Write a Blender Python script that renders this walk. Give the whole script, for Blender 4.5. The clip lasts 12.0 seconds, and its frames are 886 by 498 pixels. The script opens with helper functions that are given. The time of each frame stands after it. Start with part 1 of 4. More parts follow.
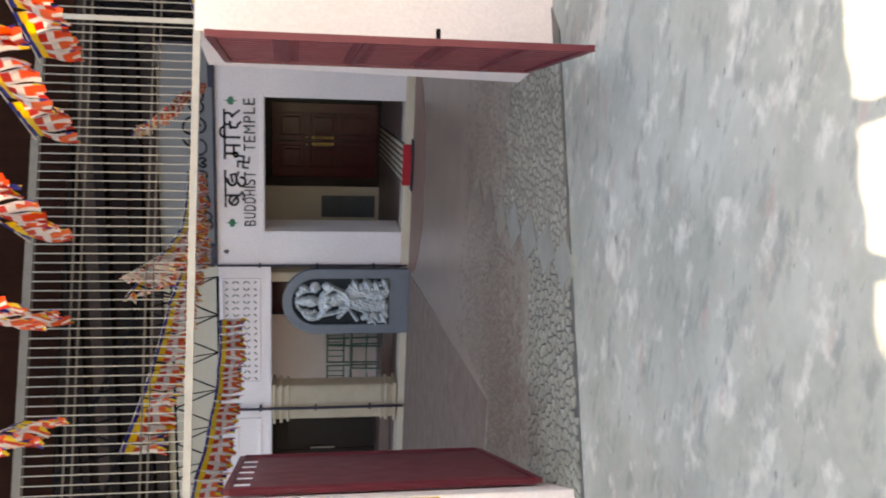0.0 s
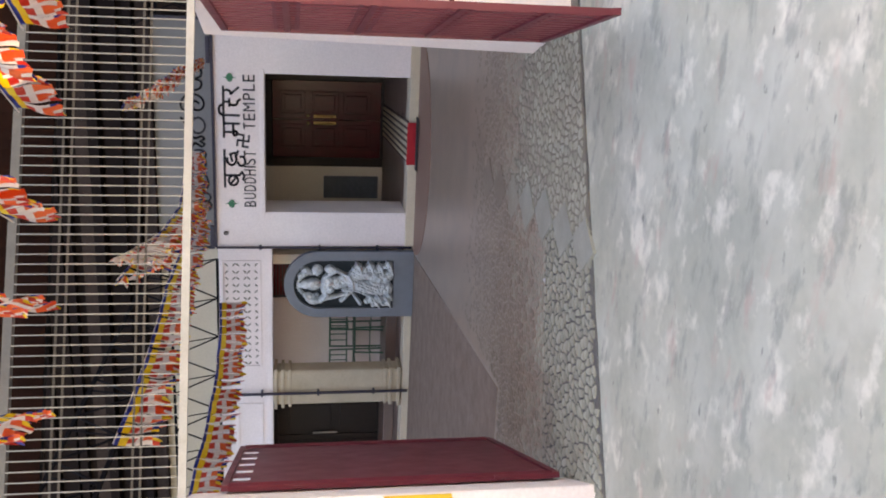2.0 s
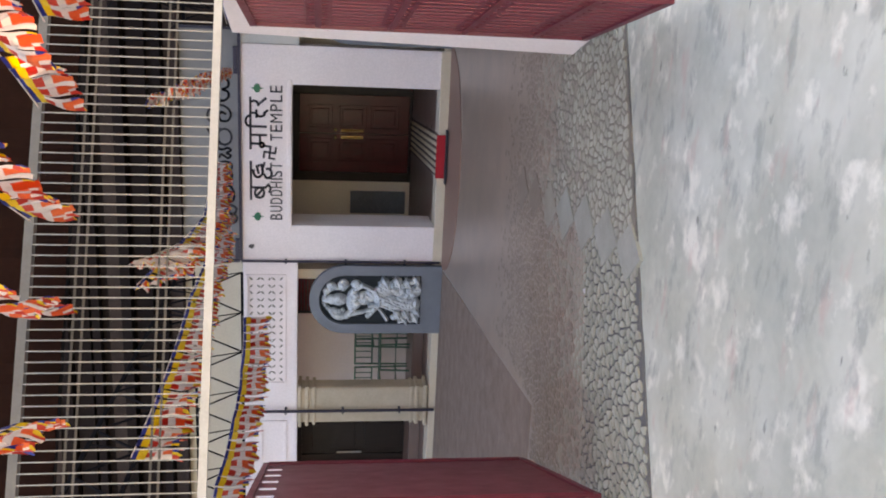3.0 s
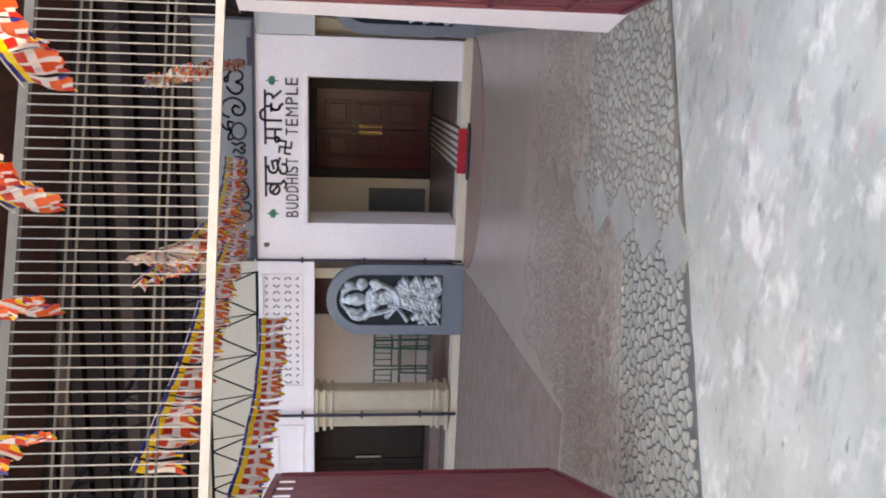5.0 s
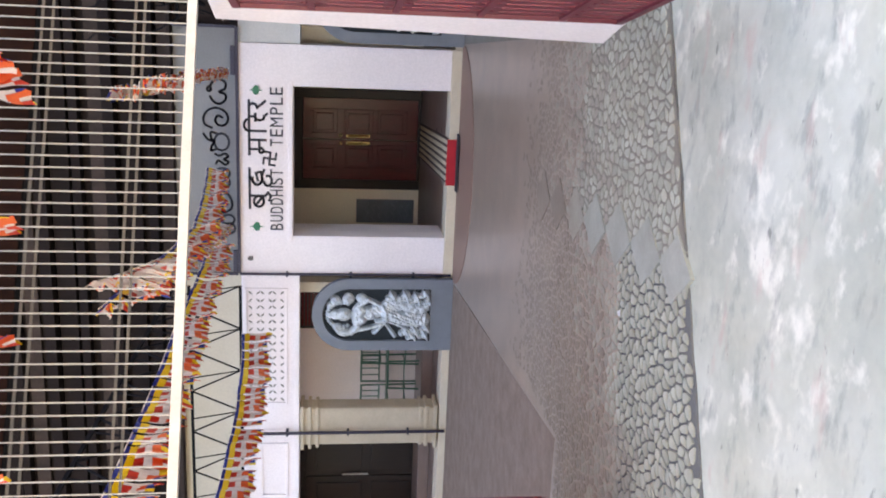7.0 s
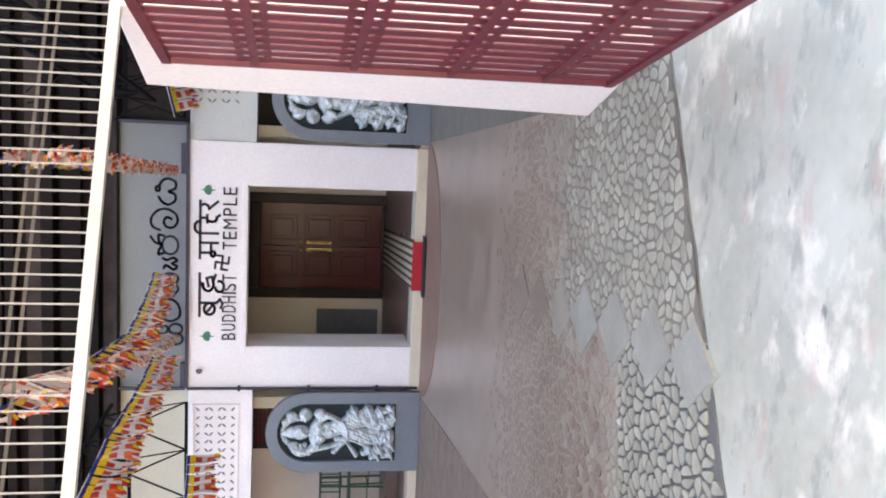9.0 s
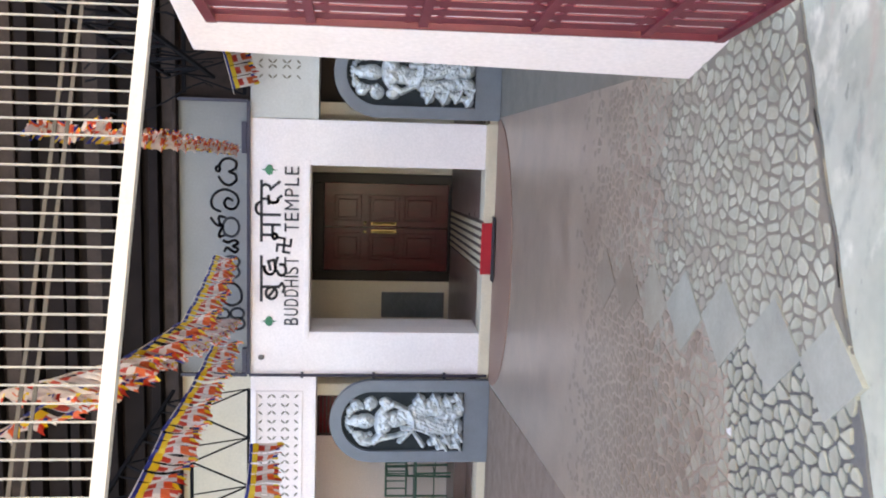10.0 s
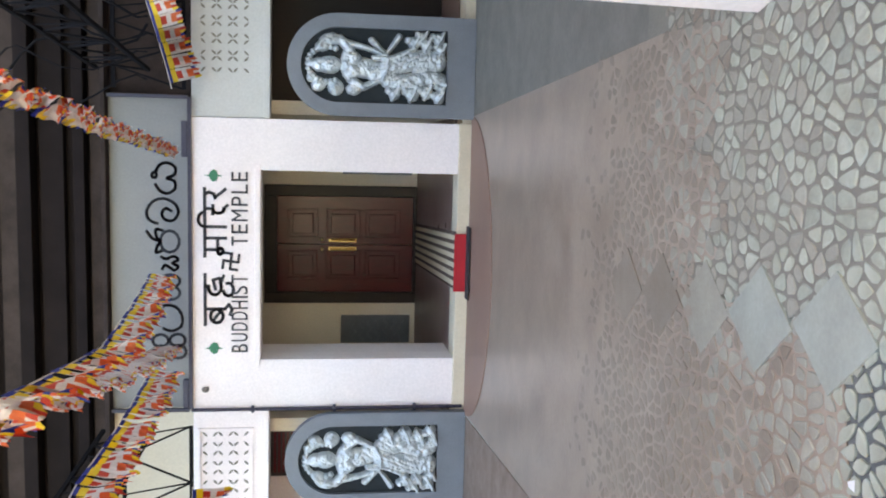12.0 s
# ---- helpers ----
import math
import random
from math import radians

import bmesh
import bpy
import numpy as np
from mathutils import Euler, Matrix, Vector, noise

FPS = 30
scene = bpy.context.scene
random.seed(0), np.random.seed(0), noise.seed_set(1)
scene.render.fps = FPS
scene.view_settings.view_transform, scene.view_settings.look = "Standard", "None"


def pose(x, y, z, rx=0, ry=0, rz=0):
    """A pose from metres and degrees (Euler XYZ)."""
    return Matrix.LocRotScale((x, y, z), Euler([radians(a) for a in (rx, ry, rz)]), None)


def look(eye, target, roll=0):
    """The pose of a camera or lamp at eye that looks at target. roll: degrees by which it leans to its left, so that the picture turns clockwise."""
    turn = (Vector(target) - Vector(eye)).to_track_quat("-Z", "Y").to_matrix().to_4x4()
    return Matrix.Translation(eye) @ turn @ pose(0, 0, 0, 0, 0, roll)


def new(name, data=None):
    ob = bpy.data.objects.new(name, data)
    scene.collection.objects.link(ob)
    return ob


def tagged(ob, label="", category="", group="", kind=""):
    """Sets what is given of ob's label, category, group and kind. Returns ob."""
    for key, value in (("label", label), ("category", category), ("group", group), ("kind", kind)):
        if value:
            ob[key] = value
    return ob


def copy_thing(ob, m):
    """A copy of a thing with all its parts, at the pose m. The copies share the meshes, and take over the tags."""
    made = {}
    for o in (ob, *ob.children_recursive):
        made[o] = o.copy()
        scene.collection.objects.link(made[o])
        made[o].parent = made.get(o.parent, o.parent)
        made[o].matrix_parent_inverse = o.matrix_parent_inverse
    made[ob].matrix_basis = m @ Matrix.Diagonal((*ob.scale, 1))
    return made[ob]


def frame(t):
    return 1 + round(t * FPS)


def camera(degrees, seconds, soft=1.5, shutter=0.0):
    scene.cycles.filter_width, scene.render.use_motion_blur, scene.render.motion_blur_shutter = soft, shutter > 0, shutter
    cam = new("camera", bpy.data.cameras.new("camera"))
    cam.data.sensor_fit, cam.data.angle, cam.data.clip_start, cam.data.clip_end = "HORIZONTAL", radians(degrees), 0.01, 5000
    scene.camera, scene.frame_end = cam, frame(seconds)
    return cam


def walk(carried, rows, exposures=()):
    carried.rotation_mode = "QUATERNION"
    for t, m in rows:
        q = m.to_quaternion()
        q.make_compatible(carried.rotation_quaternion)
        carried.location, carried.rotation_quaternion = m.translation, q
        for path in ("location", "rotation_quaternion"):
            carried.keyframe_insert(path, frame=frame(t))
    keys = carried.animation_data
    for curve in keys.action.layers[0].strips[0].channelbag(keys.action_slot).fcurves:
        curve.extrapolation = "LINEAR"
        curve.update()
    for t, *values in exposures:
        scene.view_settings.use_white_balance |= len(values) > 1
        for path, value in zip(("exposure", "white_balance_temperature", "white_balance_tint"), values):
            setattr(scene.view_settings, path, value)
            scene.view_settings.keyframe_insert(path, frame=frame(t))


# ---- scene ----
cam = camera(52.23, 12.0, soft=1.9, shutter=0.3)
# seconds, eye, target, roll: the picture lies on its side, up is to its left
PATH = [
    (0, (-0.000, -0.000, 1.658), (-0.528, 1.901, 1.330), -89.82),
    (0.5, (-0.095, 0.077, 1.641), (-0.612, 1.961, 1.210), -89.69),
    (1, (-0.108, 0.152, 1.652), (-0.639, 2.038, 1.251), -89.72),
    (1.5, (-0.091, 0.236, 1.657), (-0.646, 2.122, 1.291), -89.95),
    (2, (-0.102, 0.332, 1.660), (-0.668, 2.222, 1.335), -90.02),
    (2.5, (-0.193, 0.435, 1.668), (-0.731, 2.338, 1.372), -89.55),
    (3, (-0.269, 0.583, 1.684), (-0.791, 2.494, 1.411), -89.33),
    (3.5, (-0.280, 0.755, 1.680), (-0.815, 2.666, 1.431), -89.46),
    (5.5, (-0.449, 1.075, 1.645), (-0.969, 2.992, 1.417), -89.45),
    (6, (-0.434, 1.149, 1.640), (-0.965, 3.061, 1.391), -89.43),
    (6.5, (-0.416, 1.228, 1.624), (-0.939, 3.141, 1.365), -89.44),
    (8.5, (-0.583, 1.718, 1.546), (-0.923, 3.673, 1.297), -88.86),
    (9, (-0.695, 1.991, 1.519), (-0.943, 3.948, 1.194), -88.71),
    (9.5, (-0.740, 2.235, 1.491), (-0.985, 4.196, 1.184), -88.81),
    (10, (-0.752, 2.508, 1.508), (-1.048, 4.478, 1.322), -88.98),
    (10.5, (-0.819, 2.754, 1.516), (-1.085, 4.729, 1.342), -89.05),
    (11, (-0.890, 3.005, 1.545), (-1.125, 4.982, 1.348), -89.42),
    (11.5, (-0.936, 3.297, 1.529), (-1.179, 5.270, 1.308), -89.57),
    (12, (-1.037, 3.587, 1.537), (-1.272, 5.553, 1.253), -89.49),
]
EXPOSURES = [(0.0, 1.86, 9150, 16), (1.0, 1.97, 9150, 18), (2.5, 2.08, 9200, 20), (5.5, 2.53, 9000, 20), (9.5, 2.86, 8900, 17), (12.0, 3.0, 8950, 10)]
walk(cam, [(t, look(eye, target, roll)) for t, eye, target, roll in PATH], EXPOSURES)

# ---- world and light ----
SUN_TURN, SUN_HIGH = radians(4), radians(48)
world = bpy.data.worlds.new("sky")
scene.world = world
world.use_nodes = True
nt = world.node_tree
sky = nt.nodes.new("ShaderNodeTexSky")
sky.sky_type, sky.sun_disc = "NISHITA", False
sky.sun_elevation, sky.sun_rotation = SUN_HIGH, SUN_TURN
nt.links.new(sky.outputs[0], nt.nodes["Background"].inputs[0])
nt.nodes["Background"].inputs[1].default_value = 0.15
sun = new("sun", bpy.data.lights.new("sun", "SUN"))
sun.data.energy, sun.data.angle, sun.data.color = 4.0, radians(0.5), (1.0, 0.95, 0.87)
# the sun stands beyond the temple; fascia and raised upper wall shade the lane
sun.matrix_world = look((0, 0, 20), (-0.07, -1.0 * math.cos(SUN_HIGH) * 10, 20 - math.sin(SUN_HIGH) * 10))


# ---- materials ----
def material(name, base, other=None, rough=0.6, scale=6.0, fine=60.0, mix=0.5, bump=0.15, metal=0.0, stretch=(1, 1, 1), vary=0.0, specular=0.5):
    """A surface with stains at one scale, grain at another, and fine relief."""
    m = bpy.data.materials.new(name)
    m.use_nodes = True
    n, l = m.node_tree.nodes, m.node_tree.links
    b = n["Principled BSDF"]
    other = other or tuple(c * 0.72 for c in base)
    co = n.new("ShaderNodeTexCoord")
    mp = n.new("ShaderNodeMapping")
    mp.inputs["Scale"].default_value = stretch
    l.new(co.outputs["Object"], mp.inputs[0])
    big = n.new("ShaderNodeTexNoise")
    big.inputs["Scale"].default_value, big.inputs["Detail"].default_value, big.inputs["Roughness"].default_value = scale, 6, 0.62
    l.new(mp.outputs[0], big.inputs["Vector"])
    ramp = n.new("ShaderNodeValToRGB")
    ramp.color_ramp.elements[0].position, ramp.color_ramp.elements[1].position = 0.5 - 0.22, 0.5 + 0.22
    l.new(big.outputs[0], ramp.inputs[0])
    small = n.new("ShaderNodeTexNoise")
    small.inputs["Scale"].default_value, small.inputs["Detail"].default_value = fine, 4
    l.new(mp.outputs[0], small.inputs["Vector"])
    mx = n.new("ShaderNodeMix")
    mx.data_type = "RGBA"
    mx.inputs["A"].default_value, mx.inputs["B"].default_value = (*base, 1), (*other, 1)
    mul = n.new("ShaderNodeMath")
    mul.operation = "MULTIPLY"
    mul.inputs[1].default_value = mix
    l.new(ramp.outputs[0], mul.inputs[0])
    l.new(mul.outputs[0], mx.inputs["Factor"])
    hsv = n.new("ShaderNodeHueSaturation")
    l.new(mx.outputs["Result"], hsv.inputs["Color"])
    val = n.new("ShaderNodeMapRange")
    val.inputs["To Min"].default_value, val.inputs["To Max"].default_value = 0.86, 1.12
    l.new(small.outputs[0], val.inputs["Value"])
    last = val.outputs[0]
    if vary:
        info = n.new("ShaderNodeObjectInfo")
        geo = n.new("ShaderNodeNewGeometry")
        add = n.new("ShaderNodeMath")
        l.new(info.outputs["Random"], add.inputs[0])
        l.new(geo.outputs["Random Per Island"], add.inputs[1])
        fr = n.new("ShaderNodeMath")
        fr.operation = "FRACT"
        l.new(add.outputs[0], fr.inputs[0])
        rng = n.new("ShaderNodeMapRange")
        rng.inputs["To Min"].default_value, rng.inputs["To Max"].default_value = 1 - vary, 1 + vary
        l.new(fr.outputs[0], rng.inputs["Value"])
        m2 = n.new("ShaderNodeMath")
        m2.operation = "MULTIPLY"
        l.new(last, m2.inputs[0])
        l.new(rng.outputs[0], m2.inputs[1])
        last = m2.outputs[0]
    l.new(last, hsv.inputs["Value"])
    l.new(hsv.outputs[0], b.inputs["Base Color"])
    rr = n.new("ShaderNodeMapRange")
    rr.inputs["To Min"].default_value, rr.inputs["To Max"].default_value = max(0.03, rough - 0.12), min(1.0, rough + 0.12)
    l.new(big.outputs[0], rr.inputs["Value"])
    l.new(rr.outputs[0], b.inputs["Roughness"])
    b.inputs["Metallic"].default_value = metal
    b.inputs["Specular IOR Level"].default_value = specular
    if bump:
        bp = n.new("ShaderNodeBump")
        bp.inputs["Strength"].default_value, bp.inputs["Distance"].default_value = bump, 0.01
        l.new(small.outputs[0], bp.inputs["Height"])
        l.new(bp.outputs[0], b.inputs["Normal"])
    return m


def lane_material():
    """Worn lane concrete: grey-green cement, pale splashes, dark scuffs and a few reddish spots."""
    m = material("lane_concrete", (0.48, 0.50, 0.42), (0.36, 0.385, 0.325), rough=0.62, scale=3.0, fine=22, mix=0.8, bump=0.25)
    n, l = m.node_tree.nodes, m.node_tree.links
    b = n["Principled BSDF"]
    base = b.inputs["Base Color"].links[0].from_socket
    co = n.new("ShaderNodeTexCoord")

    def layer(under, colour, scale, low, high, stretch, offset, most=1.0):
        mp = n.new("ShaderNodeMapping")
        mp.inputs["Scale"].default_value, mp.inputs["Location"].default_value = stretch, offset
        mp.inputs["Rotation"].default_value = (0, 0, 0.5)
        l.new(co.outputs["Object"], mp.inputs[0])
        t = n.new("ShaderNodeTexNoise")
        t.inputs["Scale"].default_value, t.inputs["Detail"].default_value, t.inputs["Roughness"].default_value = scale, 5, 0.6
        l.new(mp.outputs[0], t.inputs["Vector"])
        r = n.new("ShaderNodeMapRange")
        r.inputs["From Min"].default_value, r.inputs["From Max"].default_value, r.inputs["To Max"].default_value = low, high, most
        l.new(t.outputs[0], r.inputs["Value"])
        x = n.new("ShaderNodeMix")
        x.data_type = "RGBA"
        x.inputs["B"].default_value = (*colour, 1)
        l.new(r.outputs[0], x.inputs["Factor"])
        l.new(under, x.inputs["A"])
        return x.outputs["Result"]

    c = layer(base, (0.29, 0.32, 0.29), 0.8, 0.44, 0.70, (1, 1, 1), (6, 9, 0), 0.5)
    c = layer(c, (0.62, 0.65, 0.585), 1.3, 0.44, 0.66, (1, 1.2, 1), (3, 1, 0), 0.55)
    c = layer(c, (0.84, 0.82, 0.72), 1.7, 0.58, 0.66, (1, 1.15, 1), (12, 4, 0), 0.65)
    c = layer(c, (0.80, 0.79, 0.70), 4.0, 0.56, 0.66, (1, 1.3, 1), (8, 4, 0), 0.55)
    c = layer(c, (0.22, 0.24, 0.22), 3.6, 0.55, 0.66, (1.0, 2.0, 1), (1, 7, 0), 0.58)
    c = layer(c, (0.14, 0.15, 0.14), 7.0, 0.65, 0.72, (1.0, 2.4, 1), (4, 3, 0), 0.7)
    c = layer(c, (0.50, 0.31, 0.27), 2.6, 0.59, 0.72, (1, 2.4, 1), (5, 2, 0), 0.5)
    l.new(c, b.inputs["Base Color"])
    return m


M = {
    "lane": lane_material(),
    "plaster": material("white_plaster", (0.92, 0.84, 0.835), (0.79, 0.71, 0.70), 0.75, 1.3, 45, 0.5, 0.12),
    "bay_shade": material("shaded_bay_plaster", (0.60, 0.60, 0.575), (0.50, 0.50, 0.47), 0.8, 1.6, 45, 0.6, 0.12),
    "cream": material("cream_plaster", (0.72, 0.63, 0.49), (0.55, 0.46, 0.34), 0.7, 2.0, 45, 0.6, 0.12),
    "porch_wall": material("porch_plaster", (0.85, 0.78, 0.66), (0.76, 0.68, 0.56), 0.6, 2.0, 40, 0.5, 0.1),
    "column": material("brownish_cream_plaster", (0.60, 0.505, 0.375), (0.42, 0.335, 0.235), 0.7, 2.4, 45, 0.8, 0.15),
    "beige": material("beige_plaster", (0.58, 0.52, 0.42), (0.50, 0.44, 0.35), 0.7, 2.0, 40, 0.5, 0.1),
    "pink_wall": material("pale_pink_plaster", (0.86, 0.79, 0.79), (0.76, 0.68, 0.68), 0.75, 1.5, 45, 0.5, 0.1),
    "grey_board": material("grey_painted_board", (0.225, 0.220, 0.218), (0.18, 0.176, 0.172), 0.7, 1.8, 50, 0.5, 0.05, specular=0.25),
    "floor": material("courtyard_cement", (0.245, 0.172, 0.130), (0.41, 0.318, 0.252), 0.36, 2.6, 34, 0.9, 0.25),
    "side_floor": material("side_cement", (0.200, 0.138, 0.106), (0.30, 0.222, 0.178), 0.8, 5.0, 26, 1.0, 0.3, specular=0.1),
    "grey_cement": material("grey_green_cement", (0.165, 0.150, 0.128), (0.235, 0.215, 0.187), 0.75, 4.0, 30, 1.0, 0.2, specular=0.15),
    "apron": material("brown_cement", (0.27, 0.155, 0.118), (0.34, 0.215, 0.170), 0.55, 4, 50, 0.7, 0.15, specular=0.2),
    "grout_dark": material("dark_grout", (0.10, 0.10, 0.10), (0.17, 0.17, 0.16), 0.8, 5, 60, 0.8, 0.4),
    "grout": material("grey_grout", (0.175, 0.160, 0.132), (0.27, 0.245, 0.202), 0.75, 3, 60, 0.8, 0.4),
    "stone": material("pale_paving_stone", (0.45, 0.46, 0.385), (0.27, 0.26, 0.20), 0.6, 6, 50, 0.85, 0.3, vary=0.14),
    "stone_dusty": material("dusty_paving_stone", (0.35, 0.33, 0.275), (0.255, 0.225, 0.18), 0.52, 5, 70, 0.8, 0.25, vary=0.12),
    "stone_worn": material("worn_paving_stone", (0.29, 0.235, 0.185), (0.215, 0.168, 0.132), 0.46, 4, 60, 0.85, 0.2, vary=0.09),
    "slab": material("smooth_slab", (0.385, 0.405, 0.355), (0.26, 0.265, 0.23), 0.55, 3.2, 60, 0.9, 0.15),
    "red": material("maroon_gate_paint", (0.18, 0.02, 0.036), (0.12, 0.018, 0.028), 0.45, 6, 80, 0.7, 0.08),
    "white_metal": material("white_enamel", (0.47, 0.46, 0.445), (0.33, 0.31, 0.29), 0.5, 9, 90, 0.5, 0.05),
    "bar_metal": material("dusty_enamel_bar", (0.34, 0.325, 0.31), (0.22, 0.20, 0.185), 0.55, 9, 90, 0.5, 0.05),
    "dull_rail": material("weathered_rail", (0.10, 0.088, 0.080), (0.06, 0.053, 0.05), 0.75, 9, 80, 0.6, 0.05, specular=0.15),
    "grey_metal": material("galvanised_rail", (0.15, 0.14, 0.135), (0.10, 0.095, 0.09), 0.6, 9, 80, 0.6, 0.05, specular=0.3),
    "black_steel": material("black_steel", (0.007, 0.007, 0.009), (0.014, 0.012, 0.013), 0.85, 9, 80, 0.6, 0.05, specular=0.06),
    "conduit": material("dark_violet_pipe", (0.022, 0.018, 0.045), (0.015, 0.014, 0.025), 0.45, 9, 80, 0.6, 0.05),
    "roof": material("rusty_roof_sheet", (0.017, 0.012, 0.012), (0.009, 0.007, 0.007), 0.9, 2.5, 40, 0.9, 0.15, specular=0.06),
    "fascia": material("brown_sheet", (0.036, 0.013, 0.009), (0.019, 0.009, 0.007), 0.8, 3, 40, 0.8, 0.1, specular=0.1),
    "purlin": material("roof_timber", (0.052, 0.037, 0.034), (0.020, 0.015, 0.014), 0.9, 4, 60, 0.8, 0.2, specular=0.06),
    "door": material("dark_red_wood", (0.125, 0.011, 0.015), (0.058, 0.007, 0.008), 0.24, 5, 50, 0.8, 0.08, specular=0.35, stretch=(6, 6, 0.7)),
    "door_dark": material("dark_door_frame", (0.022, 0.012, 0.010), (0.014, 0.008, 0.007), 0.4, 5, 50, 0.7, 0.08, specular=0.3, stretch=(6, 6, 0.7)),
    "brass": material("brass", (0.75, 0.52, 0.22), (0.55, 0.36, 0.14), 0.3, 20, 90, 0.5, 0.03, metal=1.0),
    "porch_floor": material("porch_floor", (0.19, 0.125, 0.105), (0.25, 0.17, 0.145), 0.32, 3, 40, 0.7, 0.06),
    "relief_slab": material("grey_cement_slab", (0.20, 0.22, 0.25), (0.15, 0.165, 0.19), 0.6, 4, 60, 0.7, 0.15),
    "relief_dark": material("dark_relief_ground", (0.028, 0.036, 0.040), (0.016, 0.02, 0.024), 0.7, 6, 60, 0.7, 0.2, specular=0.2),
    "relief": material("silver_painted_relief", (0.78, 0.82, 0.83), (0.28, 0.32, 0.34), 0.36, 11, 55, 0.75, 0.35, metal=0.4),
    "paint_black": material("black_sign_paint", (0.02, 0.02, 0.03), (0.03, 0.03, 0.04), 0.5, 9, 90, 0.5, 0.0),
    "paint_green": material("green_sign_paint", (0.015, 0.20, 0.10), (0.01, 0.13, 0.07), 0.5, 9, 90, 0.5, 0.0),
    "blue": material("flag_blue", (0.03, 0.05, 0.28), (0.02, 0.03, 0.18), 0.8, 12, 120, 0.5, 0.1),
    "yellow": material("flag_yellow", (0.80, 0.55, 0.04), (0.68, 0.45, 0.05), 0.8, 12, 120, 0.5, 0.1),
    "flag_red": material("flag_red", (0.60, 0.06, 0.035), (0.46, 0.05, 0.03), 0.8, 12, 120, 0.5, 0.1),
    "flag_white": material("flag_white", (0.70, 0.61, 0.56), (0.60, 0.50, 0.46), 0.8, 12, 120, 0.5, 0.1),
    "orange": material("flag_orange", (0.76, 0.155, 0.048), (0.66, 0.11, 0.04), 0.8, 12, 120, 0.5, 0.1),
    "green_metal": material("green_chair_paint", (0.06, 0.19, 0.13), (0.03, 0.08, 0.055), 0.45, 9, 80, 0.6, 0.05),
    "cloth_red": material("red_cloth", (0.55, 0.02, 0.03), (0.42, 0.02, 0.03), 0.85, 8, 150, 0.5, 0.15),
    "mat_brown": material("brown_mat", (0.12, 0.075, 0.06), (0.09, 0.055, 0.045), 0.9, 8, 150, 0.5, 0.2),
    "stripe": material("cream_stripe", (0.72, 0.62, 0.46), (0.60, 0.50, 0.36), 0.9, 8, 150, 0.5, 0.2),
    "strip_black": material("matt_black", (0.025, 0.025, 0.03), (0.04, 0.04, 0.045), 0.8, 8, 100, 0.5, 0.2),
    "yellow_paint": material("yellow_board_paint", (0.82, 0.50, 0.03), (0.72, 0.42, 0.03), 0.55, 6, 60, 0.4, 0.05),
    "paper": material("paper_notice", (0.62, 0.63, 0.66), (0.56, 0.57, 0.60), 0.8, 6, 60, 0.4, 0.02),
    "plaque": material("slate_plaque", (0.15, 0.175, 0.20), (0.09, 0.10, 0.115), 0.4, 6, 60, 0.6, 0.15),
    "rust": material("rusted_tin", (0.10, 0.08, 0.07), (0.20, 0.17, 0.15), 0.6, 3, 40, 0.8, 0.1),
}


# ---- building blocks ----
def box(bm, x0, x1, y0, y1, z0, z1, bevel=0.0):
    vs = [bm.verts.new((x, y, z)) for x in (x0, x1) for y in (y0, y1) for z in (z0, z1)]
    fs = [bm.faces.new([vs[i] for i in f]) for f in ((0, 1, 3, 2), (4, 6, 7, 5), (0, 4, 5, 1), (2, 3, 7, 6), (0, 2, 6, 4), (1, 5, 7, 3))]
    if bevel:
        es = list({e for f in fs for e in f.edges})
        bmesh.ops.bevel(bm, geom=es, offset=bevel, segments=2, profile=0.6, affect="EDGES")


def prism(bm, pts, z0, z1, bevel=0.0):
    """A prism over a plan outline."""
    area = sum(a[0] * b[1] - b[0] * a[1] for a, b in zip(pts, [*pts[1:], pts[0]]))
    if area < 0:
        pts = pts[::-1]
    lo, hi = [bm.verts.new((x, y, z0)) for x, y in pts], [bm.verts.new((x, y, z1)) for x, y in pts]
    n = len(pts)
    fs = [bm.faces.new(lo[::-1]), bm.faces.new(hi)]
    fs += [bm.faces.new((lo[i], lo[(i + 1) % n], hi[(i + 1) % n], hi[i])) for i in range(n)]
    if bevel:
        bmesh.ops.bevel(bm, geom=list({e for f in fs for e in f.edges}), offset=bevel, segments=2, profile=0.6, affect="EDGES")


def upright(bm, pts, y0, y1):
    """A slab over an outline in the facade's plane (x, z), from y0 (front) to y1."""
    area = sum(a[0] * b[1] - b[0] * a[1] for a, b in zip(pts, [*pts[1:], pts[0]]))
    if area < 0:
        pts = pts[::-1]
    fr, bk = [bm.verts.new((x, y0, z)) for x, z in pts], [bm.verts.new((x, y1, z)) for x, z in pts]
    n = len(pts)
    bm.faces.new(fr), bm.faces.new(bk[::-1])
    for i in range(n):
        bm.faces.new((fr[(i + 1) % n], fr[i], bk[i], bk[(i + 1) % n]))


def rod(bm, p, q, r, n=8, r2=None):
    p, q = Vector(p), Vector(q)
    turn = (q - p).to_track_quat("Z", "Y").to_matrix()
    rings = []
    for c, rr in ((p, r), (q, r if r2 is None else r2)):
        rings.append([bm.verts.new(c + turn @ Vector((rr * math.cos(2 * math.pi * i / n), rr * math.sin(2 * math.pi * i / n), 0))) for i in range(n)])
    for i in range(n):
        bm.faces.new((rings[0][i], rings[0][(i + 1) % n], rings[1][(i + 1) % n], rings[1][i]))
    bm.faces.new(rings[0][::-1]), bm.faces.new(rings[1])


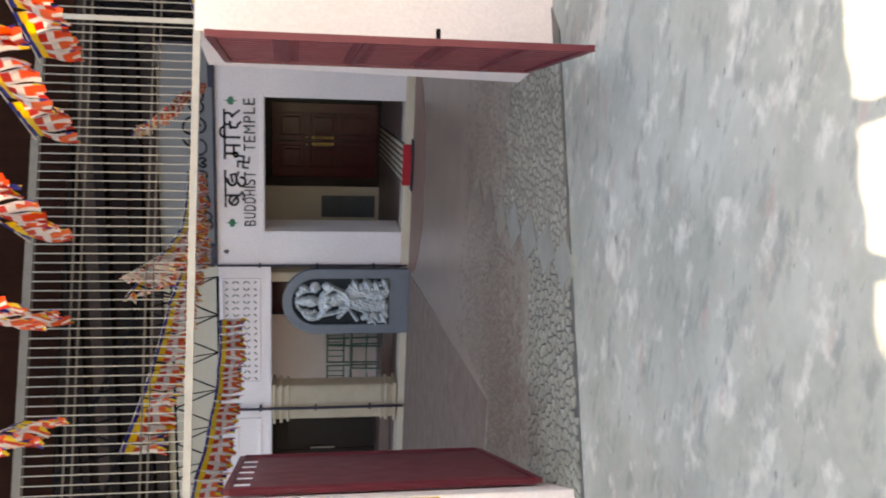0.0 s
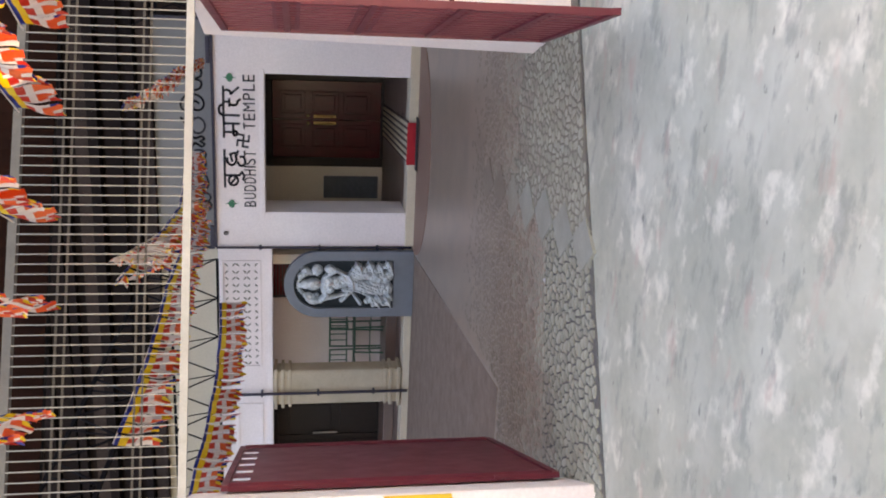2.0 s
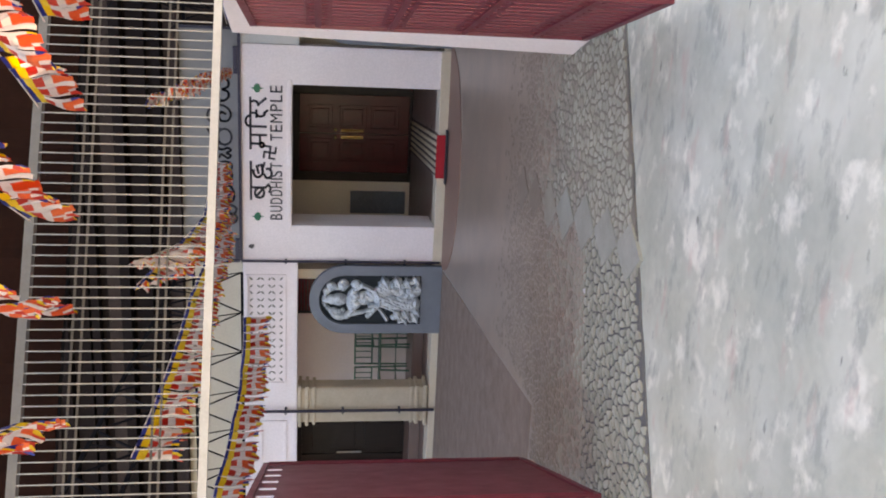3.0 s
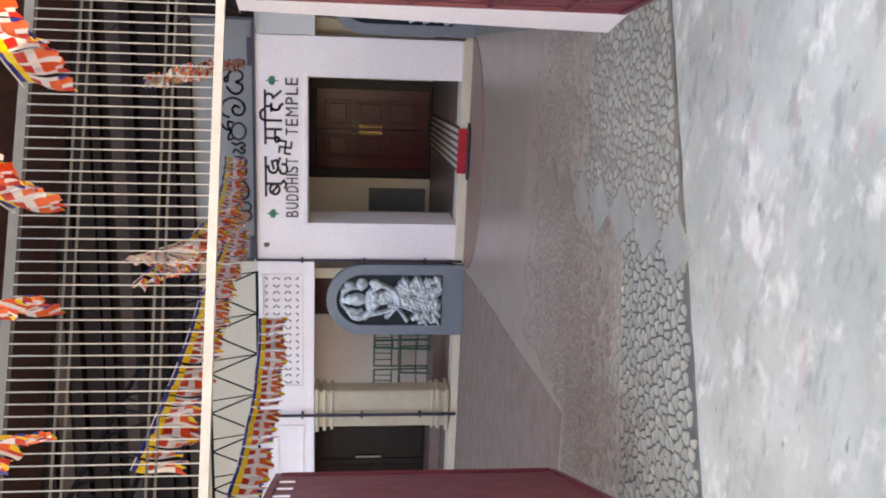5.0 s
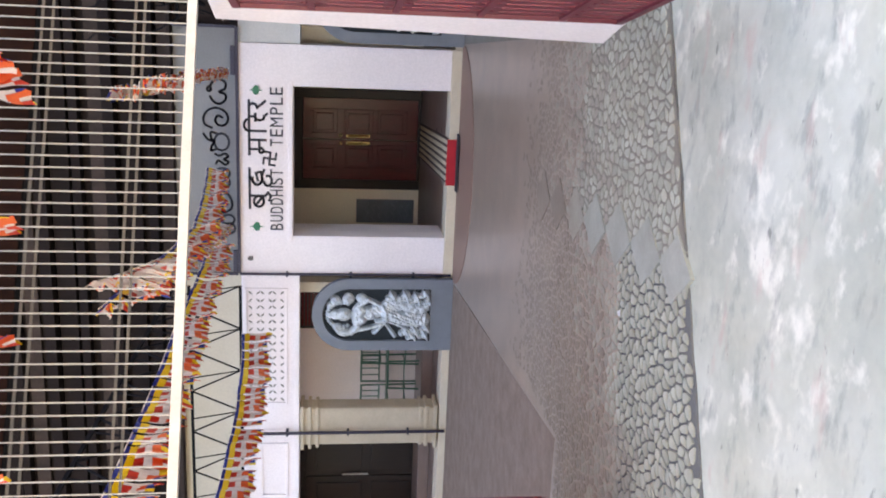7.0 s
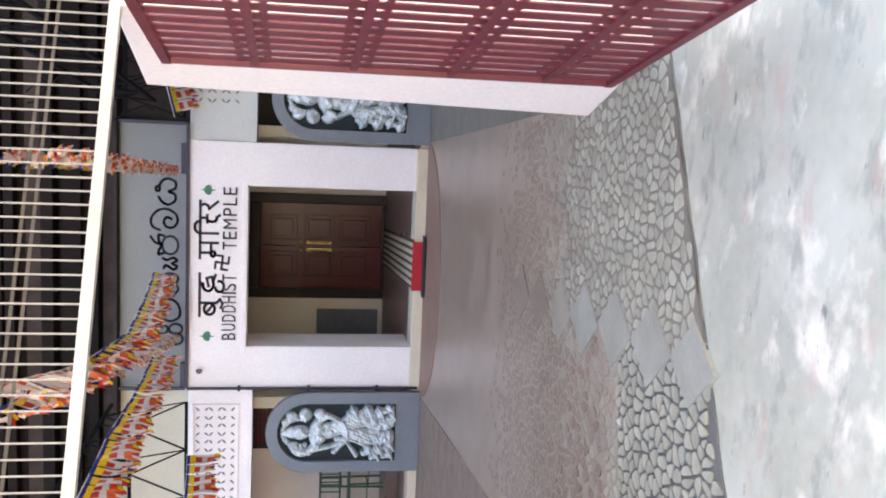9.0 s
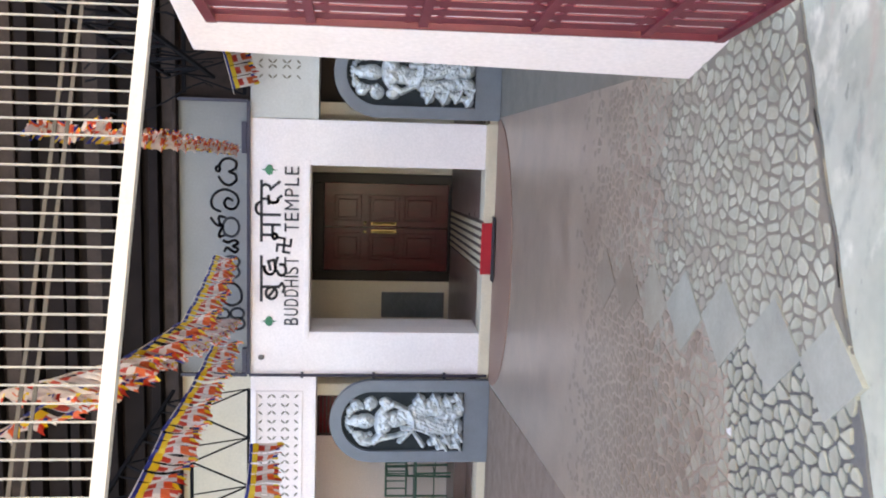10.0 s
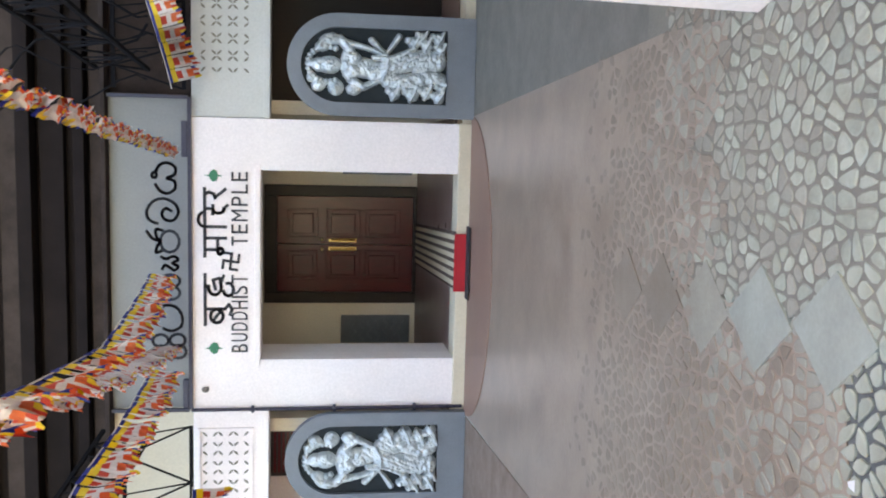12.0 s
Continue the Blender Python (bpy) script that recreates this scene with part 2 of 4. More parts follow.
def tube(bm, pts, r, n=6):
    for a, b in zip(pts, pts[1:]):
        rod(bm, a, b, r, n)


def smooth_tube(bm, pts, r, n=6):
    """One connected tube through the points."""
    rings = []
    for k, p in enumerate(pts):
        d = Vector(pts[min(k + 1, len(pts) - 1)]) - Vector(pts[max(k - 1, 0)])
        turn = d.to_track_quat("Z", "Y").to_matrix()
        rings.append([bm.verts.new(Vector(p) + turn @ Vector((r * math.cos(2 * math.pi * i / n), r * math.sin(2 * math.pi * i / n), 0))) for i in range(n)])
    for a, b in zip(rings, rings[1:]):
        for i in range(n):
            bm.faces.new((a[i], a[(i + 1) % n], b[(i + 1) % n], b[i]))
    bm.faces.new(rings[0][::-1]), bm.faces.new(rings[-1])


def bar(bm, p, q, w, h):
    """A square bar between two points, w wide (level) and h high."""
    p, q = Vector(p), Vector(q)
    d = (q - p).normalized()
    side = d.cross(Vector((0, 0, 1)))
    side = side.normalized() if side.length > 1e-4 else Vector((1, 0, 0))
    up = side.cross(d)
    ends = [[bm.verts.new(c + side * a * w / 2 + up * b * h / 2) for a, b in ((-1, -1), (1, -1), (1, 1), (-1, 1))] for c in (p, q)]
    for i in range(4):
        bm.faces.new((ends[0][i], ends[0][(i + 1) % 4], ends[1][(i + 1) % 4], ends[1][i]))
    bm.faces.new(ends[0][::-1]), bm.faces.new(ends[1])


def blob(bm, c, s, turn=0.0, u=12, v=8):
    """A flattened egg in the facade's plane."""
    m = Matrix.Translation(c) @ Matrix.Rotation(turn, 4, "Y") @ Matrix.Diagonal((*s, 1))
    bmesh.ops.create_uvsphere(bm, u_segments=u, v_segments=v, radius=1, matrix=m)


def mesh(name, bm, *mats, smooth=False):
    bmesh.ops.recalc_face_normals(bm, faces=bm.faces)
    me = bpy.data.meshes.new(name)
    bm.to_mesh(me)
    bm.free()
    for m in mats:
        me.materials.append(M[m])
    if smooth:
        for p in me.polygons:
            p.use_smooth = True
    return me


def part(name, bm, mat, parent, label="", smooth=False):
    mats = mat if isinstance(mat, tuple) else (mat,)
    ob = new(name, mesh(name, bm, *mats, smooth=smooth))
    ob.parent = parent
    if label:
        ob["label"] = label
    return ob


def thing(name, label, category, at=(0, 0, 0), group="", kind=""):
    ob = new(name)
    ob.location = at
    ob.empty_display_size = 0.1
    return tagged(ob, label, category, group, kind)


def single(name, bm, mat, label, category, group="", kind="", smooth=False):
    mats = mat if isinstance(mat, tuple) else (mat,)
    return tagged(new(name, mesh(name, bm, *mats, smooth=smooth)), label, category, group, kind)


def B():
    return bmesh.new()


# ---- plan ----
YF = 12.45                     # the temple's front
GATE_Y, GATE_K = 5.93, 0.48    # the lane wall's front line: y = GATE_Y + GATE_K * x
E1 = Vector((1, GATE_K, 0)).normalized()
E2 = Vector((-E1.y, E1.x, 0))


def gate(x, off=0.0, z=0.0):
    """A point of the lane wall's front line at x, off metres behind it."""
    p = Vector((x, GATE_Y + GATE_K * x, z)) + E2 * off
    return p


# ---- ground ----
bm = B()
box(bm, -150, 150, -150, 150, -0.4, -0.012)
single("ground", bm, "lane", "worn grey-green concrete lane with pale splashes", "ground", kind="structure")

pavement = thing("pavement", "crazy-paved courtyard of pale stones with concrete diamonds", "paving", kind="structure")
bm = B()
a, b, c, d = gate(-3.9, -0.12), gate(-1.6, -0.14), gate(-1.6, 0), gate(-0.2, -0.14)
prism(bm, [(a.x, a.y), (b.x, b.y), (-1.6, 6.0), (-4.6, 5.3)], -0.2, -0.007)
part("dark_bed", bm, "grout_dark", pavement)
bm = B()
prism(bm, [(b.x, b.y), (d.x, d.y), (0.6, 6.9), (0.6, 7.75), (-1.6, 7.7)], -0.2, -0.003)
part("grey_bed", bm, "grout", pavement)
bm = B()
seam = [(-1.6 + 1.05 * k / 24, 6.95 + 0.35 * noise.noise((k * 0.33, 5, 0)) + 0.22 * noise.noise((k * 1.1, 9, 0))) for k in range(25)]
prism(bm, [(-4.6, 5.3), (-1.6, 6.0), *seam, (-0.53, 7.55), (-0.60, 8.8), (-3.47, 8.8), (-3.30, 7.0), (-4.6, 7.0)], -0.2, -0.0015)
part("brown_bed", bm, "floor", pavement)
bm = B()
rim = [gate(-3.9 + 3.7 * i / 60, -0.135 + 0.02 * noise.noise((i * 0.35, 0, 0)), -0.008) for i in range(61)]
for i, (p, q) in enumerate(zip(rim, rim[1:])):
    bar(bm, p, q, 0.014 + 0.008 * noise.noise((i * 0.6, 3, 0)), 0.01)
part("edge_strip", bm, "grout_dark", pavement, "cracked dark edge of the paving")

courtyard = thing("floor", "smooth brown cement courtyard floor with worn patches", "floor", kind="structure")
bm = B()
prism(bm, [(-3.47, 8.8), (-0.60, 8.8), (-0.83, 13.4), (-3.86, 13.4)], -0.2, -0.002)
part("middle_floor", bm, "floor", courtyard)
bm = B()
prism(bm, [(-12, 4.0), (-4.6, 4.6), (-4.6, 7.0), (-3.30, 7.0), (-3.47, 8.8), (-3.86, 13.0), (-12, 13.0)], -0.2, -0.004)
part("side_floor", bm, "side_floor", courtyard)
bm = B()
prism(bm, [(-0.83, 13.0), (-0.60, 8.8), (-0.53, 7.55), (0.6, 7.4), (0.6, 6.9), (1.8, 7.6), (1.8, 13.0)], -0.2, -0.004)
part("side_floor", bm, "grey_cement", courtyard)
bm = B()
arc = [(-2.28 + 1.5 * math.cos(math.pi + math.pi * i / 24), YF + 0.02 + 1.25 * math.sin(math.pi + math.pi * i / 24)) for i in range(25)]
prism(bm, arc, -0.05, 0.007)
single("door_apron", bm, "apron", "low half-round brown cement apron before the threshold", "apron", kind="structure")

# ---- temple front ----
front = thing("wall_front", "white plastered temple front with side bays", "wall", kind="structure")
XL0, XL1, XR0, XR1 = -3.69, -3.21, -1.35, -0.86
for x0, x1 in ((XL0, XL1), (XR0, XR1)):
    bm = B()
    box(bm, x0, x1, YF, YF + 0.3, 0.129, 2.69)
    part("portal_post", bm, "plaster", front)
bm = B()
box(bm, XL1, XR0, YF, YF + 0.3, 2.042, 2.69)
part("lintel", bm, "plaster", front, "white painted lintel above the doorway")
bm = B()
box(bm, XL1 - 0.06, XR0 + 0.06, YF - 0.014, YF - 0.001, 2.05, 2.10, 0.005)
part("lintel_band", bm, "plaster", front)
bm = B()
box(bm, -3.70, -0.85, YF - 0.03, YF + 0.32, -0.05, 0.128, 0.012)
part("threshold", bm, "cream", front, "cream painted threshold step")

# side bays: parapet beams, plinths, columns
for x0, x1, nm in ((-9.6, XL0 - 0.005, "left"), (XR1 + 0.005, 1.78, "right")):
    bm = B()
    box(bm, x0, x1, YF + 0.02, YF + 0.32, 1.96, 2.69, 0.01)
    # right bay's shade is put into a greyer copy of the plaster
    bay = "plaster" if nm == "left" else "bay_shade"
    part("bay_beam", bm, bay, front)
    bm = B()
    box(bm, x0, x1, YF - 0.01, YF + 0.34, -0.05, 0.098, 0.012)
    part("plinth", bm, "cream", front)
    bm = B()
    box(bm, x0, x1, YF - 0.005, YF + 0.02, 1.96, 2.02, 0.004)
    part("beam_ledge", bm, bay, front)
    v0, v1 = (x0, -4.13) if nm == "left" else (-0.65, x1)
    bm = B()
    box(bm, v0, v1, YF + 0.36, 14.2, -0.05, 0.10)
    part("veranda_floor", bm, "porch_floor", front)
    bm = B()
    box(bm, v0, v1, 14.2, 14.4, 0.0, 3.3)
    part("veranda_wall", bm, "pink_wall", front, "pale pink plastered veranda wall")
    bm = B()
    box(bm, v0, v1, YF + 0.33, 14.19, 2.72, 2.80)
    part("veranda_ceiling", bm, "pink_wall", front)
    # right upper wall takes the dark timber colour to stand in for shade
    bm = B()
    box(bm, x0, x1, YF + 0.12, YF + 0.30, 2.70, 3.50)
    part("upper_wall", bm, "beige" if nm == "left" else "purlin", front, "beige wall above the side bay" if nm == "left" else "side bay wall with shade put into its dark colour")


# dark pieces laid on the beam; their colour stands in for shaded slits
def lozenge(bm, x, z, turn, s=0.026):
    c, n = math.cos(turn), math.sin(turn)
    pts = [(-1.3, 0), (-0.5, 0.38), (0.5, 0.38), (1.3, 0), (0.5, -0.38), (-0.5, -0.38)]
    upright(bm, [(x + s * (c * u - n * v), z + s * (n * u + c * v)) for u, v in pts], YF + 0.017, YF + 0.03)


def vent(x, z):
    bm = B()
    for sx in (-1, 1):
        for sz in (-1, 1):
            lozenge(bm, x + sx * 0.052, z + sz * 0.05, sx * sz * 0.8)
    part("air_vent", bm, "grout", front, "leaf-shaped dark pieces painted as shaded air slits")


for i in range(8):
    for z in (2.23, 2.38, 2.53):
        vent(-5.38 + i * 0.195, z)
for i in range(7):
    for z in (2.23, 2.38, 2.53):
        vent(-0.36 + i * 0.16, z)
bm = B()
for x0, x1, z0, z1 in ((-6.86, -6.06, 2.44, 2.48), (-6.86, -6.06, 2.10, 2.14), (-6.86, -6.82, 2.14, 2.44), (-6.10, -6.06, 2.14, 2.44)):
    box(bm, x0, x1, YF, YF + 0.03, z0, z1, 0.004)
part("panel_moulding", bm, "plaster", front)
bm = B()
for x0, x1, z0, z1 in ((-5.50, -3.90, 2.62, 2.65), (-5.50, -3.90, 2.11, 2.14), (-5.50, -5.47, 2.14, 2.62), (-3.93, -3.90, 2.14, 2.62)):
    box(bm, x0, x1, YF + 0.003, YF + 0.03, z0, z1, 0.004)
part("panel_moulding", bm, "plaster", front)


def column(x):
    c = thing("column", "cream plastered veranda column with moulded base and capital", "column", (x, YF + 0.17, 0.098))
    bm = B()
    box(bm, -0.27, 0.27, -0.17, 0.15, 0, 1.865, 0.05)
    part("shaft", bm, "column", c)
    for k, z in enumerate((0.02, 0.14, 0.22)):
        bm = B()
        box(bm, -0.31 + 0.015 * k, 0.31 - 0.015 * k, -0.21 + 0.015 * k, 0.17, z, z + 0.05, 0.012)
        part("base_band", bm, "column", c)
    for k, z in enumerate((1.60, 1.70, 1.80)):
        bm = B()
        box(bm, -0.29 - 0.012 * k, 0.29 + 0.012 * k, -0.19 - 0.012 * k, 0.17, z, z + 0.045, 0.012)
        part("capital_band", bm, "column", c)
    return tagged(c, group="veranda columns")


column(-5.83)
column(-8.4)

# dark conduits on the front
pipes = thing("drain_pipe", "dark painted pipe running down beside the portal", "pipe")
bm = B()
tube(bm, [(-3.70, YF - 0.035, 0.03), (-3.70, YF - 0.035, 2.70)], 0.017, 8)
part("down_pipe", bm, "conduit", pipes)
for z in (0.5, 1.3, 2.1):
    bm = B()
    box(bm, -3.73, -3.67, YF - 0.055, YF + 0.01, z, z + 0.03, 0.003)
    part("clamp", bm, "conduit", pipes)
pipe2 = thing("drain_pipe", "thin dark rainwater pipe on the veranda column", "pipe")
bm = B()
tube(bm, [(-5.89, YF - 0.055, 0.02), (-5.89, YF - 0.055, 2.45)], 0.022, 8)
part("down_pipe", bm, "conduit", pipe2)
for z in (0.5, 1.3, 2.1):
    bm = B()
    box(bm, -5.925, -5.855, YF - 0.08, YF + 0.03, z, z + 0.03, 0.003)
    part("clamp", bm, "conduit", pipe2)

# porch behind the opening
porch = thing("porch", "beige plastered entrance porch", "porch", kind="structure")
bm = B()
box(bm, -3.98, -0.80, YF + 0.32, 16.0, -0.05, 0.126)
part("porch_floor", bm, "porch_floor", porch)
for x0, x1 in ((-3.689, XL1 - 0.001), (XR0 + 0.001, -0.861)):
    bm = B()
    box(bm, x0, x1, YF + 0.302, 13.15, 0.127, 2.42)
    part("reveal", bm, "pink_wall", porch)
bm = B()
box(bm, -4.12, -3.98, 13.0, 16.2, 0.0, 2.42)
part("side_wall", bm, "porch_wall", porch)
bm = B()
box(bm, -0.80, -0.66, 13.0, 16.2, 0.0, 2.42)
part("side_wall", bm, "porch_wall", porch)
for x0, x1, z0, z1 in ((-3.98, -3.28, 0.126, 2.42), (-1.66, -0.80, 0.126, 2.42), (-3.28, -1.66, 2.2, 2.42)):
    bm = B()
    box(bm, x0, x1, 16.0, 16.2, z0, z1)
    part("back_wall", bm, "porch_wall", porch)
bm = B()
box(bm, -4.12, -0.66, YF + 0.305, 16.2, 2.43, 2.55)
part("porch_ceiling", bm, "porch_wall", porch)

door = thing("door_1", "closed dark red wooden double door with carved panels and brass handles", "door", kind="structure")
for x0, x1, z0, z1 in ((-3.28, -3.13, 0.127, 2.2), (-1.81, -1.66, 0.127, 2.2), (-3.13, -1.81, 2.03, 2.2), (-3.13, -1.81, 0.127, 0.17)):
    bm = B()
    box(bm, x0, x1, 15.96, 16.1, z0, z1, 0.012)
    part("door_frame", bm, "door_dark", door)
for s, x0, x1 in ((1, -3.128, -2.474), (-1, -2.466, -1.812)):
    bm = B()
    box(bm, x0, x1, 16.0, 16.05, 0.172, 2.028, 0.004)
    leaf = part("door_leaf", bm, "door", door)
    for z0, z1 in ((0.38, 0.82), (0.93, 1.34), (1.50, 1.86)):
        a0, a1 = (-2.93, -2.58) if s == 1 else (-2.36, -2.01)
        bm = B()
        for q0, q1, h0, h1 in ((a0 - 0.03, a0, z0 - 0.03, z1 + 0.03), (a1, a1 + 0.03, z0 - 0.03, z1 + 0.03), (a0, a1, z0 - 0.03, z0), (a0, a1, z1, z1 + 0.03)):
            box(bm, q0, q1, 15.978, 16.001, h0, h1, 0.008)
        part("panel_moulding", bm, "door", leaf)
        bm = B()
        box(bm, a0 + 0.035, a1 - 0.035, 15.968, 16.001, z0 + 0.035, z1 - 0.035, 0.014)
        part("raised_panel", bm, "door", leaf)
    hx = x1 - 0.06 if s == 1 else x0 + 0.06
    bm = B()
    tube(bm, [(hx, 15.94, 0.98), (hx, 15.94, 1.30)], 0.016, 8)
    for z in (0.98, 1.30):
        rod(bm, (hx, 15.94, z), (hx, 15.998, z), 0.012)
    box(bm, hx - 0.03, hx + 0.03, 15.992, 15.999, 0.95, 1.33, 0.002)
    part("door_handle", bm, "brass", leaf, "long polished brass pull handle")
    bm = B()
    blob(bm, (hx, 15.98, 1.42), (0.025, 0.02, 0.025))
    part("knob", bm, "brass", leaf)
for x0, x1 in ((-3.84, -3.45), (-1.50, -1.1)):
    p = thing("wall_plaque", "dark slate plaque with a carved scroll on the porch wall", "plaque", group="porch plaques")
    bm = B()
    box(bm, x0, x1, 15.95, 15.998, 0.2, 1.15, 0.01)
    part("tablet", bm, "plaque", p)
    for k in range(7):
        bm = B()
        z = 0.32 + 0.11 * k
        tube(bm, [(x0 + 0.05 + 0.03 * j, 15.946, z + 0.03 * math.sin(j * 1.3 + k)) for j in range(int((x1 - x0 - 0.08) / 0.03))], 0.011, 5)
        part("carving", bm, "plaque", p)

# striped runner that hangs over the threshold
runner = thing("carpet_runner", "brown runner with cream stripes and a red end over the threshold", "carpet")
bm = B()
prism(bm, [(-2.50, YF - 0.03), (-1.92, YF - 0.03), (-2.16, 15.9), (-2.72, 15.9)], 0.1285, 0.136)
part("mat", bm, "mat_brown", runner)
for i in range(6):
    f = 0.08 + 0.165 * i
    a0, a1 = -2.49 + 0.56 * f, -2.71 + 0.54 * f
    bm = B()
    prism(bm, [(a0 - 0.025, YF + 0.0), (a0 + 0.025, YF + 0.0), (a1 + 0.025, 15.9), (a1 - 0.025, 15.9)], 0.137, 0.142)
    part("stripe", bm, "stripe", runner)
bm = B()
box(bm, -2.52, -1.94, YF - 0.05, YF - 0.034, 0.0, 0.15, 0.006)
part("red_end", bm, "cloth_red", runner, "red cloth end")
# flat black strip laid before the threshold
bm = B()
prism(bm, [(-2.58, YF - 0.20), (-1.86, YF - 0.20), (-1.86, YF - 0.052), (-2.58, YF - 0.052)], 0.019, 0.035, 0.004)
single("threshold_strip", bm, "strip_black", "flat black strip at the foot of the threshold", "mat")

# ---- writing on the lintel ----
sign = thing("temple_lettering", "black painted temple name in Hindi and English", "lettering")
YT = YF - 0.006


def word(text, x0, x1, z0, h, mat, parent):
    """Painted capitals, spaced by hand: each letter a mesh of its own."""
    wide = [{"I": 0.35, "M": 1.25}.get(c, 1.0) for c in text]
    unit = (x1 - x0) / sum(wide)
    x = x0
    for c, w in zip(text, wide):
        cu = bpy.data.curves.new("letter", "FONT")
        cu.body, cu.size, cu.extrude = c, 1.0, 0.004
        ob = bpy.data.objects.new("letter", cu)
        scene.collection.objects.link(ob)
        bpy.context.view_layer.update()
        me = bpy.data.meshes.new_from_object(ob.evaluated_get(bpy.context.evaluated_depsgraph_get()))
        bpy.data.objects.remove(ob)
        xs, ys = [v.co.x for v in me.vertices], [v.co.y for v in me.vertices]
        sx, sz = unit * w * (0.74 if c != "I" else 0.5) / (max(xs) - min(xs)), h / (max(ys) - min(ys))
        for v in me.vertices:
            v.co = Vector((x + (v.co.x - min(xs)) * sx, YT - v.co.z - 0.002, z0 + (v.co.y - min(ys)) * sz))
        me.materials.append(M[mat])
        new("letter", me).parent = parent
        x += unit * w


word("BUDDHIST", -3.13, -2.34, 2.165, 0.155, "paint_black", sign)
word("TEMPLE", -2.08, -1.34, 2.165, 0.155, "paint_black", sign)


def strokes(name, paths, x0, z0, sx, sz, w, mat, parent, y=None):
    """Brush strokes on the facade's plane, given as paths in a unit square."""
    bm = B()
    yy = YT if y is None else y
    for path in paths:
        pts = [Vector((x0 + sx * u, 0, z0 + sz * v)) for u, v in path]
        for a, b in zip(pts, pts[1:]):
            d = (b - a).normalized()
            s = Vector((-d.z, 0, d.x)) * w / 2
            e = d * w * 0.3
            upright(bm, [((a - s - e).x, (a - s - e).z), ((b - s + e).x, (b - s + e).z), ((b + s + e).x, (b + s + e).z), ((a + s - e).x, (a + s - e).z)], yy - 0.003, yy + 0.004)
    return part(name, bm, mat, parent)


def ring(cx, cz, r, a0=0, a1=360, n=14, rz=None):
    rz = r if rz is None else rz
    return [(cx + r * math.cos(radians(a0 + (a1 - a0) * i / n)), cz + rz * math.sin(radians(a0 + (a1 - a0) * i / n))) for i in range(n + 1)]


# Hindi: headline strokes, stems and bowls of each letter
HZ, HH = 2.37, 0.20
strokes("hindi_letter", [[(0, 1), (1, 1)], [(0.72, 1), (0.72, 0.05)], ring(0.40, 0.45, 0.30, 10, 350), [(0.2, 0.62), (0.60, 0.28)], [(0.72, 0.05), (0.92, -0.12), (0.7, -0.28), (0.45, -0.18)]], -2.86, HZ, 0.22, HH, 0.030, "paint_black", sign)
strokes("hindi_letter", [[(0, 1), (1, 1)], [(0.55, 1), (0.55, 0.8)], ring(0.52, 0.54, 0.30, 90, 290), [(0.62, 0.26), (0.95, 0.12)], ring(0.42, -0.10, 0.24, 100, 380), [(0.42, 0.5), (0.78, 0.62), (0.85, 0.32), (0.5, 0.22)]], -2.62, HZ, 0.26, HH, 0.030, "paint_black", sign)
strokes("hindi_letter", [[(0, 1), (1, 1)], [(0.75, 1), (0.75, 0)], [(0.28, 1), (0.28, 0.35)], ring(0.22, 0.28, 0.12), [(0.32, 0.40), (0.75, 0.40)]], -2.19, HZ, 0.24, HH, 0.030, "paint_black", sign)
strokes("hindi_letter", [[(0, 1), (1, 1)], [(0.35, 1), (0.35, 0)], ring(0.85, 1.0, 0.50, 180, 10, 10, 0.30)], -1.95, HZ, 0.14, HH, 0.030, "paint_black", sign)
strokes("hindi_letter", [[(0, 1), (1, 1)], [(0.2, 0.62), (0.85, 0.62)], [(0.6, 1), (0.6, 0.62)], ring(0.55, 0.36, 0.26, 90, 290), [(0.62, 0.12), (0.85, -0.08)]], -1.81, HZ, 0.14, HH, 0.030, "paint_black", sign)
strokes("hindi_letter", [[(0, 1), (1, 1)], [(0.55, 1), (0.72, 0.80), (0.62, 0.58), (0.30, 0.50)], [(0.35, 0.52), (0.95, 0.02)]], -1.67, HZ, 0.14, HH, 0.030, "paint_black", sign)
strokes("temple_emblem", [[(0.44, 0), (0.56, 1)], [(0, 0.56), (1, 0.44)], [(0.56, 1), (0.06, 1.06)], [(1, 0.44), (1.06, 0.94)], [(0.44, 0), (0.94, -0.06)], [(0, 0.56), (-0.06, 0.06)]], -2.31, 2.255, 0.15, 0.14, 0.026, "paint_black", sign)


bm = B()
blob(bm, (-3.50, YF - 0.02, 2.57), (0.03, 0.025, 0.035))
rod(bm, (-3.50, YF - 0.03, 2.57), (-3.47, YF - 0.06, 2.54), 0.012)
single("wall_hook", bm, "rust", "small rusty hook on the white lintel", "hook")


def leaf_shape(x, z, s):
    bm = B()
    pts = [(0.0, -1.2), (0.12, -0.5), (0.62, -0.42), (0.78, 0.05), (0.5, 0.42), (0.1, 0.62), (0.0, 1.2), (-0.1, 0.62), (-0.5, 0.42), (-0.78, 0.05), (-0.62, -0.42), (-0.12, -0.5)]
    upright(bm, [(x + s * u, z + s * v) for u, v in pts], YT - 0.003, YT + 0.002)
    part("painted_leaf", bm, "paint_green", sign, "green painted bodhi leaf")


leaf_shape(-3.09, 2.485, 0.075)
leaf_shape(-1.41, 2.485, 0.075)

